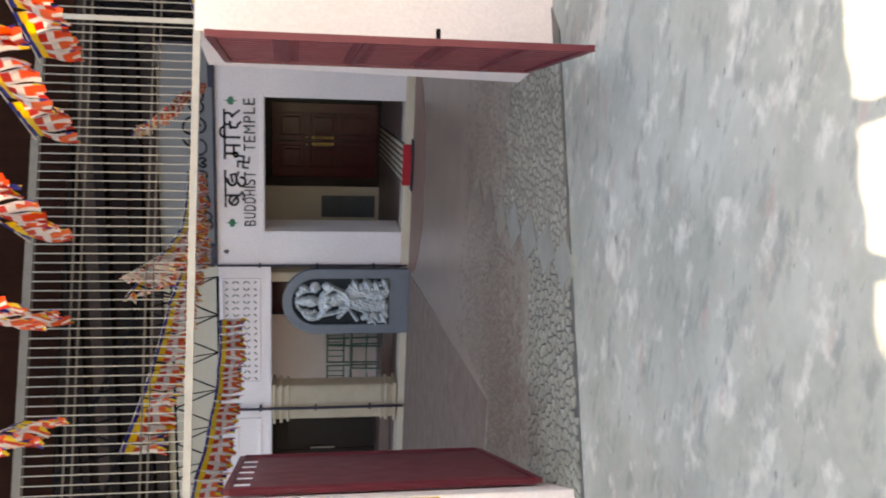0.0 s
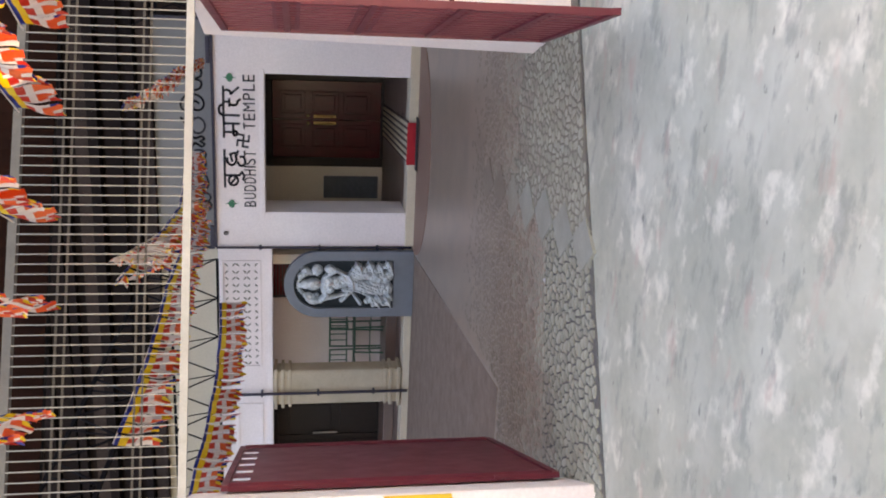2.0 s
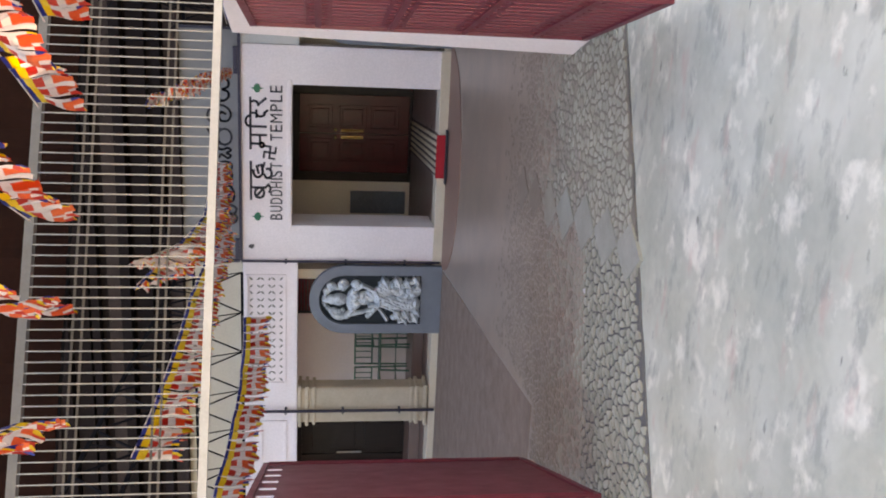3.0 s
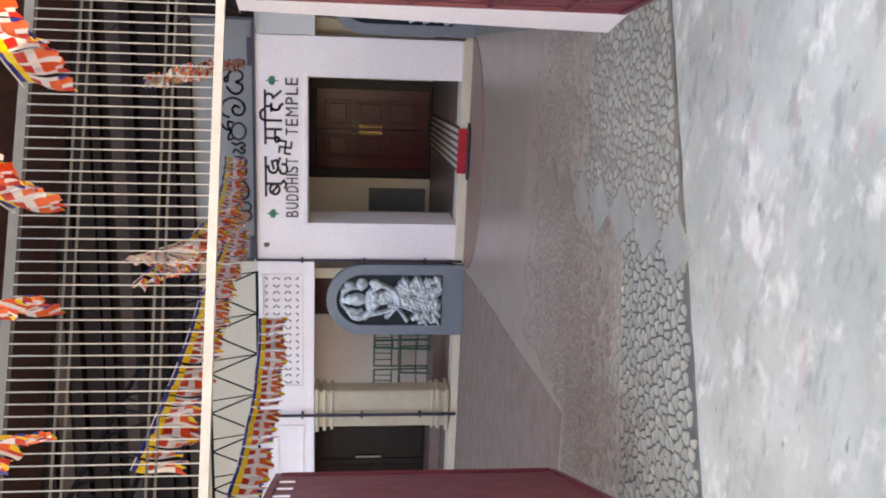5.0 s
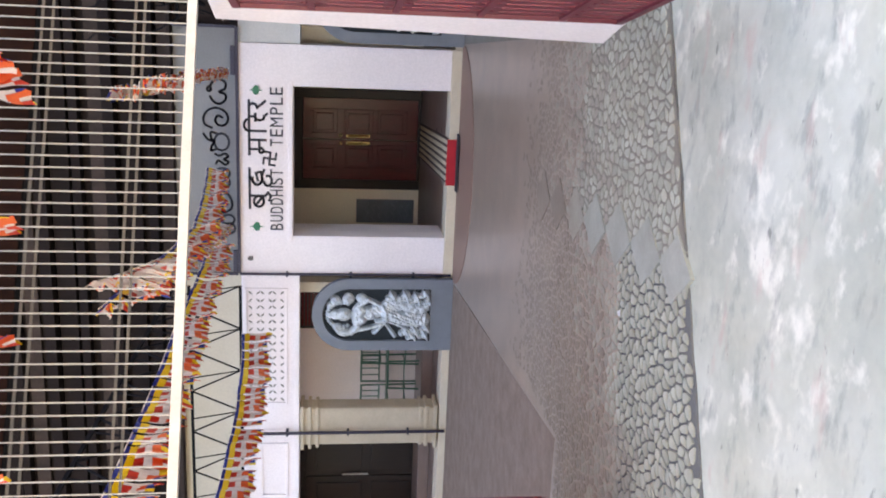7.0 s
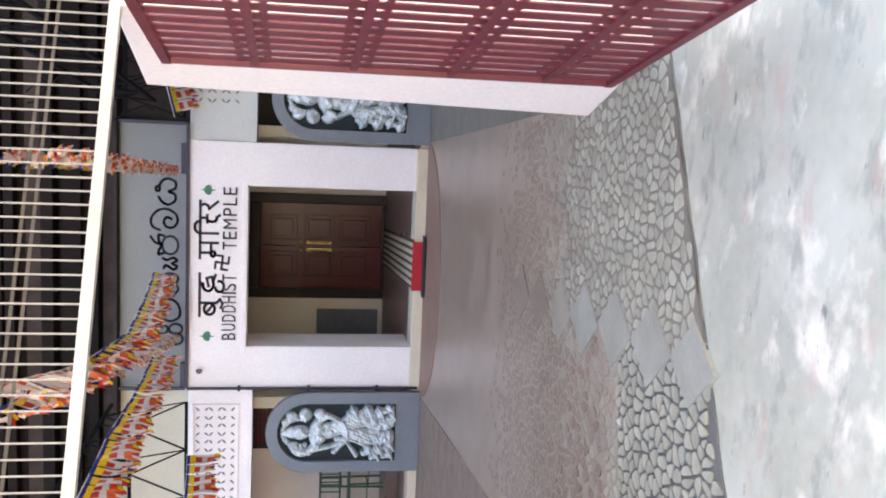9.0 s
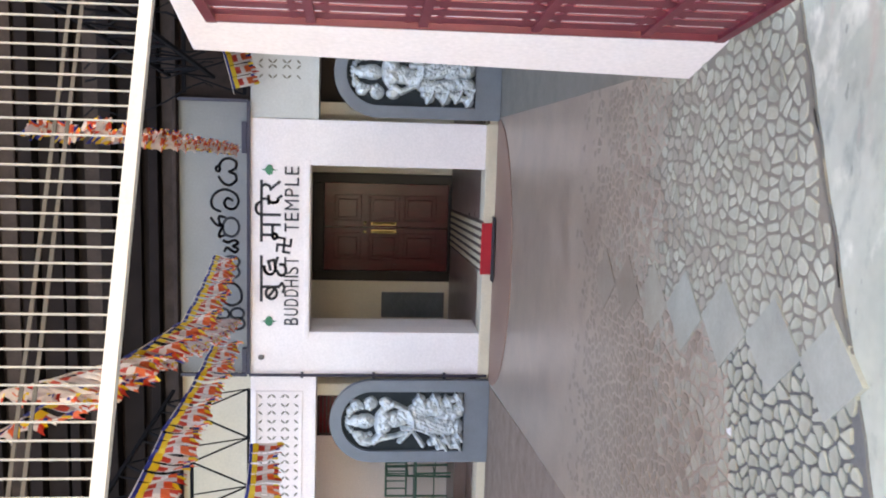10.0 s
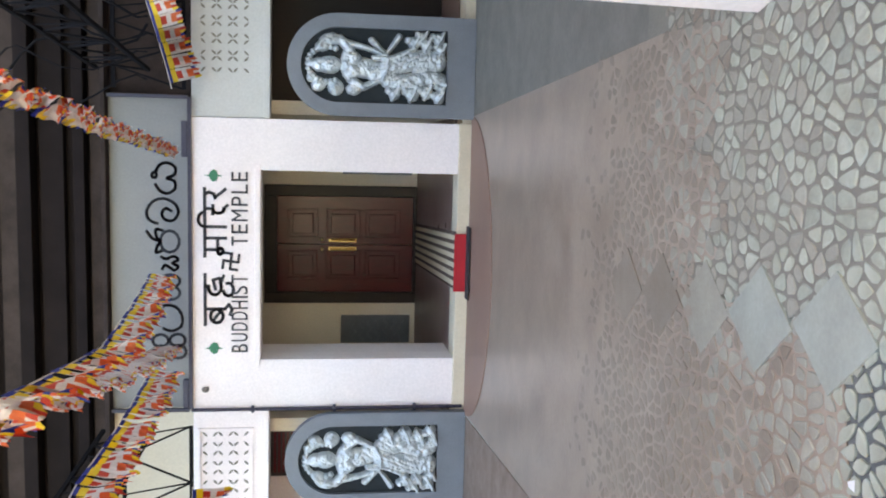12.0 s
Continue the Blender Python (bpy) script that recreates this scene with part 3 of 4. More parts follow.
# ---- the board above, on its steel frame ----
board = thing("name_board", "grey-white board with rounded black Sinhala lettering in a dark frame", "signboard")
YB = YF + 0.03
bm = B()
box(bm, XL0, -0.68, YB, YB + 0.08, 2.72, 3.45, 0.008)
part("panel", bm, "grey_board", board)
bm = B()
for p, q in (((XL0, YF - 0.02, 2.705), (-0.68, YF - 0.02, 2.705)), ((-0.68, YF - 0.02, 2.72), (-0.68, YF - 0.02, 3.45)), ((XL0 - 0.01, YF - 0.02, 2.72), (XL0 - 0.01, YF - 0.02, 3.45))):
    bar(bm, p, q, 0.035, 0.035)
part("frame", bm, "conduit", board)
for x0, x1 in ((-1.24, -0.9), (-3.68, -3.4)):
    bm = B()
    box(bm, x0, x1, YF - 0.03, YF + 0.028, 2.725, 2.78, 0.006)
    part("bracket", bm, "conduit", board)
def sinhala(paths, x0, x1, z0, z1):
    strokes("sinhala_letter", paths, x0, z0, x1 - x0, z1 - z0, 0.028, "paint_black", board, YB - 0.001)


def curve(pts, n=5):
    """A smooth stroke through the given points."""
    p = [pts[0], *pts, pts[-1]]
    out = []
    for a, b, c, d in zip(p, p[1:], p[2:], p[3:]):
        for i in range(n):
            t = i / n
            out.append(tuple(0.5 * (2 * b[k] + (c[k] - a[k]) * t + (2 * a[k] - 5 * b[k] + 4 * c[k] - d[k]) * t * t + (3 * b[k] - a[k] - 3 * c[k] + d[k]) * t ** 3) for k in (0, 1)))
    return [*out, pts[-1]]


sinhala([ring(0.28, 0.22, 0.26, rz=0.22), ring(0.74, 0.24, 0.24, rz=0.22), ring(0.30, 0.72, 0.22, rz=0.20), ring(0.72, 0.72, 0.24, rz=0.22)], -3.20, -2.95, 2.755, 3.09)
sinhala([curve([(0.12, 0.72), (0.02, 0.40), (0.20, 0.05), (0.55, 0.0), (0.90, 0.20), (1.0, 0.55), (0.85, 0.88), (0.60, 0.98)])], -2.93, -2.67, 2.79, 3.04)
sinhala([ring(0.28, 0.36, 0.27, rz=0.36), ring(0.74, 0.36, 0.25, 100, 400, 14, 0.36), curve([(0.28, 0.72), (0.40, 0.95), (0.62, 0.88)])], -2.62, -2.37, 2.81, 3.06)
sinhala([curve([(0.10, 0.85), (0.38, 0.70), (0.20, 0.42), (0.05, 0.20), (0.30, 0.0), (0.52, 0.30), (0.75, 0.0), (0.98, 0.25), (0.80, 0.62), (0.95, 0.90)])], -2.335, -2.19, 2.825, 3.0)
sinhala([ring(0.46, 0.29, 0.40, rz=0.30), curve([(0.12, 0.52), (0.05, 0.72), (0.30, 0.68), (0.46, 0.58), (0.62, 0.70), (0.90, 0.72), (0.86, 0.50)]), curve([(0.48, 0.62), (0.58, 0.85), (0.84, 1.02)])], -2.17, -1.91, 2.815, 3.11)
sinhala([curve([(0.02, 0.66), (0.18, 0.94), (0.52, 1.0), (0.88, 0.80), (1.0, 0.45), (0.80, 0.10), (0.45, 0.0), (0.16, 0.16), (0.18, 0.42), (0.42, 0.52), (0.62, 0.40), (0.52, 0.22)])], -1.885, -1.64, 2.82, 3.11)
sinhala([curve([(0.30, 0.86), (0.08, 0.66), (0.0, 0.35), (0.16, 0.04), (0.40, 0.06), (0.50, 0.36), (0.62, 0.06), (0.86, 0.02), (1.0, 0.35), (0.92, 0.68), (0.70, 0.84)]), ring(0.60, 0.90, 0.09, rz=0.10)], -1.59, -1.30, 2.84, 3.06)

# ---- carved panels before the side bays ----
def relief_panel(xc, side, label):
    p = thing("relief_panel", label, "relief panel", (xc, YF - 0.06, 0.0), "carved panels")
    w, top = 0.48, 1.80
    r = w - 0.13
    outer = [(-w, 0.0), (w, 0.0), (w, top - w)] + [(w * math.cos(a), top - w + w * math.sin(a)) for a in [math.pi * i / 20 for i in range(1, 20)]] + [(-w, top - w)]
    inner = [(-r, 0.28), (r, 0.28), (r, top - w)] + [(r * math.cos(a), top - w + r * math.sin(a)) for a in [math.pi * i / 20 for i in range(1, 20)]] + [(-r, top - w)]
    bm = B()
    n = len(outer)
    y0, y1, y2 = -0.05, 0.0, 0.05
    of, inf = [bm.verts.new((x, y0, z)) for x, z in outer], [bm.verts.new((x, y0, z)) for x, z in inner]
    ib, ob_ = [bm.verts.new((x, y1, z)) for x, z in inner], [bm.verts.new((x, y2, z)) for x, z in outer]
    for i in range(n):
        j = (i + 1) % n
        bm.faces.new((of[i], of[j], inf[j], inf[i]))
        bm.faces.new((inf[i], inf[j], ib[j], ib[i]))
        bm.faces.new((of[j], of[i], ob_[i], ob_[j]))
    bm.faces.new(ob_[::-1])
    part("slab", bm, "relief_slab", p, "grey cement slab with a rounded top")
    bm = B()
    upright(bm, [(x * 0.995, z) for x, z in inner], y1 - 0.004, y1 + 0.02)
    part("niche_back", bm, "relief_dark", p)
    # the carving: one high relief, forms over forms
    def egg(x, z, a, b, h, turn=0.0):
        c_, s_ = math.cos(turn), math.sin(turn)
        u, v = (X - x) * c_ + (Z - z) * s_, (Z - z) * c_ - (X - x) * s_
        return h * np.sqrt(np.clip(1 - (u / a) ** 2 - (v / b) ** 2, 0, 1)) ** 0.8

    def limb(pts, r0, r1, h):
        best = np.zeros_like(X)
        n_ = len(pts) - 1
        for k, ((ax, az), (bx, bz)) in enumerate(zip(pts, pts[1:])):
            f = np.clip(((X - ax) * (bx - ax) + (Z - az) * (bz - az)) / ((bx - ax) ** 2 + (bz - az) ** 2), 0, 1)
            rr = r0 + (r1 - r0) * (k + f) / n_
            dd = np.hypot(X - ax - f * (bx - ax), Z - az - f * (bz - az))
            best = np.maximum(best, h * np.sqrt(np.clip(1 - (dd / rr) ** 2, 0, 1)))
        return best

    nx_, nz_ = 96, 184
    X, Z = np.meshgrid(np.linspace(-r, r, nx_), np.linspace(0.285, top - 0.135, nz_))
    X = X * side
    H = np.zeros_like(X)
    forms = []
    # head with a tall crown inside a toothed halo
    forms += [egg(0.0, 1.40, 0.085, 0.115, 0.085), egg(0.0, 1.50, 0.07, 0.07, 0.07), egg(0.005, 1.55, 0.045, 0.06, 0.06)]
    for k in range(17):
        a_ = radians(-25 + 230 * k / 16)
        forms.append(egg(0.005 + 0.165 * math.cos(a_), 1.42 + 0.185 * math.sin(a_), 0.030, 0.024, 0.045, a_))
    # shoulders, chest, waist and hips
    forms += [egg(0.02, 1.215, 0.165, 0.085, 0.075), egg(0.06, 1.17, 0.07, 0.075, 0.085), egg(-0.05, 1.17, 0.07, 0.075, 0.085), egg(-0.02, 1.07, 0.10, 0.11, 0.07), egg(-0.05, 0.97, 0.095, 0.10, 0.065), egg(-0.06, 0.86, 0.13, 0.09, 0.078)]
    # one arm raised, the other bent to the hip
    forms += [limb([(0.15, 1.21), (0.24, 1.30), (0.22, 1.45), (0.17, 1.50)], 0.05, 0.035, 0.07), egg(0.24, 1.41, 0.055, 0.10, 0.06, 0.3), egg(0.17, 1.47, 0.05, 0.07, 0.06)]
    forms += [limb([(0.22, 1.28), (0.17, 1.05), (0.10, 0.86)], 0.036, 0.020, 0.066), limb([(-0.13, 1.20), (-0.20, 1.08), (-0.13, 0.93)], 0.042, 0.028, 0.06)]
    # disc, lotus and arm beside the head
    forms += [egg(-0.21, 1.34, 0.078, 0.078, 0.05), egg(-0.21, 1.34, 0.055, 0.055, 0.062), egg(-0.19, 1.50, 0.06, 0.075, 0.055, 0.4), egg(-0.12, 1.57, 0.05, 0.05, 0.045), egg(-0.22, 1.17, 0.06, 0.075, 0.052)]
    # ribbons
    forms += [limb([(0.24, 1.00), (0.16, 0.92), (0.11, 0.86)], 0.036, 0.02, 0.05), limb([(0.29, 0.74), (0.20, 0.80), (0.12, 0.86)], 0.030, 0.02, 0.05), limb([(0.08, 0.98), (0.07, 0.84), (0.12, 0.70), (0.17, 0.60)], 0.026, 0.030, 0.088), limb([(-0.13, 0.90), (-0.05, 0.86), (0.06, 0.85)], 0.028, 0.026, 0.094)]
    # legs and the flaring skirt with folds
    folds = 0.004 * np.sin(X * 95 + 9 * np.sin(Z * 9 + X * 8)) + 0.003 * np.sin(Z * 60 + X * 40)
    forms += [np.where(q > 0, q + folds, 0) for q in (limb([(-0.12, 0.84), (-0.14, 0.66), (-0.09, 0.46), (-0.10, 0.36)], 0.085, 0.07, 0.078), limb([(0.0, 0.82), (0.06, 0.62), (0.07, 0.46), (0.06, 0.38)], 0.09, 0.10, 0.084), egg(0.05, 0.52, 0.12, 0.13, 0.07))]
    forms += [egg(-0.12, 0.32, 0.07, 0.04, 0.07), egg(0.07, 0.33, 0.09, 0.045, 0.07)]
    # attendants at both sides of the feet
    for x, z, q in ((0.23, 0.60, 1.0), (0.22, 0.48, 1.1), (0.27, 0.36, 1.0), (0.17, 0.34, 0.9), (-0.25, 0.78, 1.0), (-0.25, 0.61, 1.2), (-0.23, 0.47, 1.1), (-0.28, 0.35, 1.0), (-0.20, 0.33, 0.8), (0.29, 0.52, 0.8)):
        forms += [egg(x, z, 0.062 * q, 0.058 * q, 0.066, 0.4), egg(x + 0.025, z + 0.055 * q, 0.036 * q, 0.036 * q, 0.075), limb([(x - 0.06 * q, z + 0.02), (x, z - 0.02), (x + 0.06 * q, z - 0.045)], 0.018, 0.02, 0.08)]
    for q in forms:
        H = np.maximum(H, q * 1.25)
    V = [(float(x) * side, 0.004 - float(h) * (1 + 0.18 * noise.noise((x * 30, z * 30, 3))) - (0.010 * noise.noise((x * 55, z * 55, 0)) if h > 0.004 else 0), float(z)) for x, z, h in zip(X.ravel(), Z.ravel(), H.ravel())]
    F = []
    for k in range(nz_ - 1):
        for m_ in range(nx_ - 1):
            ids = (k * nx_ + m_, k * nx_ + m_ + 1, (k + 1) * nx_ + m_ + 1, (k + 1) * nx_ + m_)
            if max(H.ravel()[q] for q in ids) > 0.001 and all(math.hypot(V[q][0], max(0.0, V[q][2] - top + w)) < r - 0.004 for q in ids):
                F.append(ids)
    me = bpy.data.meshes.new("carving")
    me.from_pydata(V, [], F)
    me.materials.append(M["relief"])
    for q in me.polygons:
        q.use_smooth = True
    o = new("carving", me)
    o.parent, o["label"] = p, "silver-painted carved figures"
    return p


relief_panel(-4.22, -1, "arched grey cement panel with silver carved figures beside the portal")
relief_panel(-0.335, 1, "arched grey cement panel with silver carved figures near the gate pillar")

# veranda: vent shutter, dark door, chairs
vs = thing("vent_shutter", "dark brown wooden vent shutter high on the veranda wall", "shutter")
bm = B()
box(bm, -5.05, -4.2, 14.15, 14.198, 1.72, 2.02, 0.01)
part("frame", bm, "door_dark", vs)
for k in range(5):
    bm = B()
    box(bm, -5.0, -4.25, 14.13, 14.149, 1.75 + 0.05 * k, 1.785 + 0.05 * k, 0.004)
    part("slat", bm, "door", vs)
d2 = thing("door_2", "dark brown wooden double door in the veranda", "door", kind="structure")
bm = B()
box(bm, -8.2, -6.72, 14.12, 14.198, 0.102, 2.0, 0.01)
part("door_frame", bm, "door_dark", d2)
for x0 in (-8.1, -7.44):
    bm = B()
    box(bm, x0, x0 + 0.64, 14.08, 14.118, 0.12, 1.92, 0.008)
    lf = part("door_leaf", bm, "door_dark", d2)
    for z0, z1 in ((0.3, 0.9), (1.05, 1.75)):
        bm = B()
        box(bm, x0 + 0.1, x0 + 0.54, 14.06, 14.079, z0, z1, 0.008)
        part("raised_panel", bm, "door_dark", lf)
bm = B()
tube(bm, [(-7.40, 14.03, 0.95), (-7.40, 14.03, 1.35)], 0.015, 8)
part("door_handle", bm, "white_metal", d2, "bright metal handle")
d3 = thing("door_3", "dark doorway behind the carved panel near the gate", "door", kind="structure")
bm = B()
box(bm, -0.75, 0.6, 14.12, 14.198, 0.102, 2.02, 0.01)
part("door_leaf", bm, "door_dark", d3)


def chair(at, turn):
    c = thing("metal_chair", "green painted metal chair with a slatted back on the veranda", "chair", at, "veranda chairs")
    for x, y in ((-0.2, -0.2), (0.2, -0.2), (-0.2, 0.2), (0.2, 0.2)):
        bm = B()
        rod(bm, (x * 1.05, y * 1.08, 0), (x, y, 0.45 if y < 0 else 0.84), 0.014, 8)
        part("leg", bm, "green_metal", c)
    bm = B()
    box(bm, -0.21, 0.21, -0.21, 0.2, 0.44, 0.465, 0.008)
    part("seat", bm, "green_metal", c)
    bm = B()
    rod(bm, (-0.2, 0.2, 0.83), (0.2, 0.2, 0.83), 0.014)
    back = part("backrest", bm, "green_metal", c)
    bm = B()
    rod(bm, (-0.2, 0.2, 0.56), (0.2, 0.2, 0.56), 0.012)
    part("lower_rail", bm, "green_metal", back)
    for i in range(3):
        bm = B()
        rod(bm, (-0.10 + 0.10 * i, 0.2, 0.56), (-0.10 + 0.10 * i, 0.2, 0.83), 0.009, 6)
        part("slat", bm, "green_metal", back)
    for p, q in (((-0.2, -0.2, 0.2), (-0.2, 0.2, 0.2)), ((0.2, -0.2, 0.2), (0.2, 0.2, 0.2)), ((-0.2, 0, 0.2), (0.2, 0, 0.2))):
        bm = B()
        rod(bm, p, q, 0.009, 6)
        part("stretcher", bm, "green_metal", c)
    c.matrix_basis = pose(*at, 0, 0, turn)
    return c


bm = B()
box(bm, -9.5, -4.2, 13.3, 14.19, 0.102, 0.26, 0.01)
single("veranda_step", bm, "porch_floor", "brown cement step along the veranda wall", "step", kind="structure")
ch = chair((-5.62, 13.85, 0.261), 8)
copy_thing(ch, pose(-6.12, 13.80, 0.261, 0, 0, -12))
copy_thing(ch, pose(-5.20, 13.88, 0.261, 0, 0, 80))

# ---- upper storey above the temple front ----
upper = thing("wall_upper", "dark timber-boarded upper storey above the temple front", "wall", kind="structure")
# unseen height and stepped top are added to shape the lane's shade
bm = B()
upright(bm, [(-14, 2.83), (8, 2.83), (8, 6.8), (-0.72, 11.25), (-0.85, 12.5), (-14, 19.6)], 12.755, 13.0)
part("shade_backing", bm, "roof", upper)
z, k = 3.50, 0
while z < 6.4:
    h = (0.17, 0.10, 0.22, 0.13)[k % 4]
    bm = B()
    box(bm, -11.9, 5.9, 12.75 - (0.06, 0.16, 0.10, 0.22)[k % 4], 12.749, z, z + h, 0.008)
    part("board", bm, ("purlin", "roof", "roof", "roof")[k % 4], upper)
    z += h + (0.03, 0.10, 0.05)[k % 3]
    k += 1
bm = B()
box(bm, -11.9, 5.9, 12.36, 12.74, 3.455, 3.495, 0.006)
part("eave_board", bm, "purlin", upper)


def truss(a, b, depth, n, label):
    """A lattice girder between two points of its lower chord."""
    t = thing("roof_truss", label, "truss", group="roof trusses")
    a, b = Vector(a), Vector(b)
    up = Vector((0, 0, depth))
    for off, nm in ((Vector(), "lower_chord"), (up, "upper_chord")):
        bm = B()
        bar(bm, a + off, b + off, 0.03, 0.035)
        part(nm, bm, "black_steel", t)
    for i in range(n):
        p, q, m_ = a.lerp(b, i / n), a.lerp(b, (i + 1) / n), a.lerp(b, (i + 0.5) / n) + up
        bm = B()
        bar(bm, p, m_, 0.016, 0.016)
        bar(bm, m_, q, 0.016, 0.016)
        part("lattice", bm, "black_steel", t)
        bm = B()
        bar(bm, q, a.lerp(b, (i + 0.82) / n) + up, 0.012, 0.012)
        part("brace", bm, "black_steel", t)


truss((-9.4, 12.22, 2.68), (-3.8, 12.22, 2.68), 0.62, 10, "black steel lattice truss below the roof beside the name board")
truss((-0.62, 12.22, 2.72), (1.75, 12.22, 2.72), 0.62, 6, "black steel lattice truss below the roof")
truss((-3.85, 12.3, 3.05), (-4.3, 5.0, 3.3), 0.45, 10, "black steel lattice truss along the courtyard")
truss((-0.45, 12.3, 3.05), (0.2, 6.4, 3.3), 0.45, 10, "black steel lattice truss along the courtyard")

# unseen walls that close courtyard and lane; the east one shades the side bay
for name, pts, h in (
    ("wall_west", [(-12.2, 3.0), (-12, 3.0), (-12, 16), (-12.2, 16)], 3.9),
    ("wall_east", [(1.8, 7.5), (2.0, 7.5), (2.0, 16), (1.8, 16)], 4.6),
    ("wall_rear", [(-12, 16.3), (6, 16.3), (6, 16.5), (-12, 16.5)], 3.6),
):
    bm = B()
    prism(bm, pts, -0.05, h)
    single(name, bm, "beige", "plain beige plastered wall added out of view", "wall", kind="structure")
bm = B()
q = [gate(-22, -13), gate(20, -13), gate(20, -13.4), gate(-22, -13.4)]
prism(bm, [(p.x, p.y) for p in q], -0.05, 3.2)
single("wall_south", bm, "cream", "plain cream wall across the lane", "wall", kind="structure")

# ---- gate pillars and lane wall ----
PT = 2.25


def lane_wall(name, pts, label):
    bm = B()
    prism(bm, pts, -0.05, PT, 0.012)
    return single(name, bm, "plaster", label, "wall", kind="structure")


far = gate(6.5)
farb = gate(6.5, 0.6)
rw = lane_wall("wall_lane_right", [(-0.29, gate(-0.29).y), (far.x, far.y), (farb.x, farb.y), (-0.1, 6.9), (-0.56, 6.66)], "white plastered gate pillar and lane wall")
for v in rw.data.vertices:
    if v.co.z > 1 and v.co.x < 0.1:
        v.co.x += 0.05
far, farb = gate(-12), gate(-12, 0.5)
lane_wall("wall_lane_left", [(-2.76, gate(-2.76).y), (-3.02, 5.12), (farb.x, farb.y), (far.x, far.y)], "white plastered gate pillar and lane wall with a yellow board")

yb = thing("yellow_board", "yellow painted board on the white gate pillar", "board")
bm = B()
p, q = gate(-2.77, -0.012), gate(-3.3, -0.012)
bar(bm, (p.x, p.y, 1.0), (q.x, q.y, 1.0), 0.02, 0.37)
part("plate", bm, "yellow_paint", yb)
nb = thing("paper_notice", "small printed paper notice pasted on the white wall", "notice")
bm = B()
p, q = gate(-0.14, -0.004), gate(0.0, -0.004)
bar(bm, (p.x, p.y, 1.32), (q.x, q.y, 1.32), 0.006, 0.14)
part("sheet", bm, "paper", nb)
for k in range(3):
    bm = B()
    p, q = gate(-0.10, -0.009), gate(-0.04, -0.009)
    bar(bm, (p.x, p.y, 1.29 + 0.025 * k), (q.x, q.y, 1.29 + 0.025 * k), 0.003, 0.012)
    part("print_line", bm, "paint_black", nb)


# ---- gate leaves ----
def gate_leaf(a, b, z0, z1, openwork, label):
    """A steel leaf from its hinge a to its free edge b."""
    g = thing("gate_leaf", label, "gate", (a[0], a[1], 0.0), "gate leaves")
    d = Vector((b[0] - a[0], b[1] - a[1], 0))
    n = d.length
    e = d.normalized()
    P_ = lambda s, z: e * s + Vector((0, 0, z))
    bm = B()
    for z in (z0 + 0.02, z1 - 0.02):
        bar(bm, P_(0, z), P_(n, z), 0.035, 0.04)
    for s in (0.02, n - 0.02):
        bar(bm, P_(s, z0 + 0.04), P_(s, z1 - 0.04), 0.035, 0.04)
    part("frame", bm, "red", g)
    rails = (0.42, 0.85, 1.28, 1.70) if openwork else ()
    for z in rails:
        bm = B()
        bar(bm, P_(0.04, z), P_(n - 0.04, z), 0.028, 0.035)
        part("rail", bm, "red", g)
    if openwork:
        k = int(n / 0.105)
        e90 = Vector((-e.y, e.x, 0))
        for i in range(1, k):
            s = n * i / k
            bm = B()
            prism(bm, [tuple((e * (s + a) + e90 * c).xy) for a, c in ((-0.036, -0.003), (0.036, -0.003), (0.036, 0.003), (-0.036, 0.003))], z0 + 0.04, z1 - 0.04)
            for z in rails:
                bar(bm, P_(s - 0.05, z - 0.07), P_(s + 0.05, z + 0.07), 0.006, 0.014)
                bar(bm, P_(s + 0.05, z - 0.07), P_(s - 0.05, z + 0.07), 0.006, 0.014)
            part("upright_bar", bm, "red", g)
    else:
        bm = B()
        bar(bm, P_(0.04, (z0 + 1.92) / 2), P_(n - 0.04, (z0 + 1.92) / 2), 0.006, 1.92 - z0)
        part("sheet", bm, "red", g)
        k = 6
        e90 = Vector((-e.y, e.x, 0))
        for i in range(k):
            s = n * (i + 0.5) / k
            bm = B()
            prism(bm, [tuple((e * (s + a) + e90 * c).xy) for a, c in ((-0.095, -0.003), (0.095, -0.003), (0.095, 0.003), (-0.095, 0.003))], 1.92, z1 - 0.04)
            part("upright_bar", bm, "red", g)
    for z in (0.45, 1.65):
        bm = B()
        rod(bm, P_(0.0, z - 0.04), P_(0.0, z + 0.04), 0.014)
        part("hinge", bm, "red", g)
    if openwork:
        bm = B()
        rod(bm, P_(n - 0.05, 0.92) + Vector((0.0, 0, 0)), P_(n - 0.05, 0.92) + Vector((0.07, 0.01, 0)), 0.012)
        part("latch", bm, "black_steel", g)
    return g


gate_leaf((-0.425, 6.04), (-0.20, 4.68), 0.09, 2.09, True, "open maroon steel gate leaf with upright bars and cross rails")
gate_leaf((-2.90, 4.96), (-3.64, 6.76), 0.09, 2.07, False, "open maroon sheet-steel gate leaf with slots near its top")

# ---- grille over the gate ----
grille = thing("gate_grille", "white enamelled steel grille above the gateway", "grille")
GX0, GX1 = -3.7, 1.6
bm = B()
bar(bm, gate(GX0, 0, 2.236), gate(GX1, 0, 2.236), 0.036, 0.042)
part("bottom_beam", bm, "white_metal", grille)
bm = B()
bar(bm, gate(GX0, 0.02, 3.13), gate(GX1, 0.02, 3.13), 0.05, 0.045)
part("top_rail", bm, "grey_metal", grille)
for z in (2.45, 2.49, 2.85, 2.895):
    bm = B()
    bar(bm, gate(GX0, 0.012, z), gate(GX1, 0.012, z), 0.006, 0.012)
    part("flat_rail", bm, "dull_rail", grille)
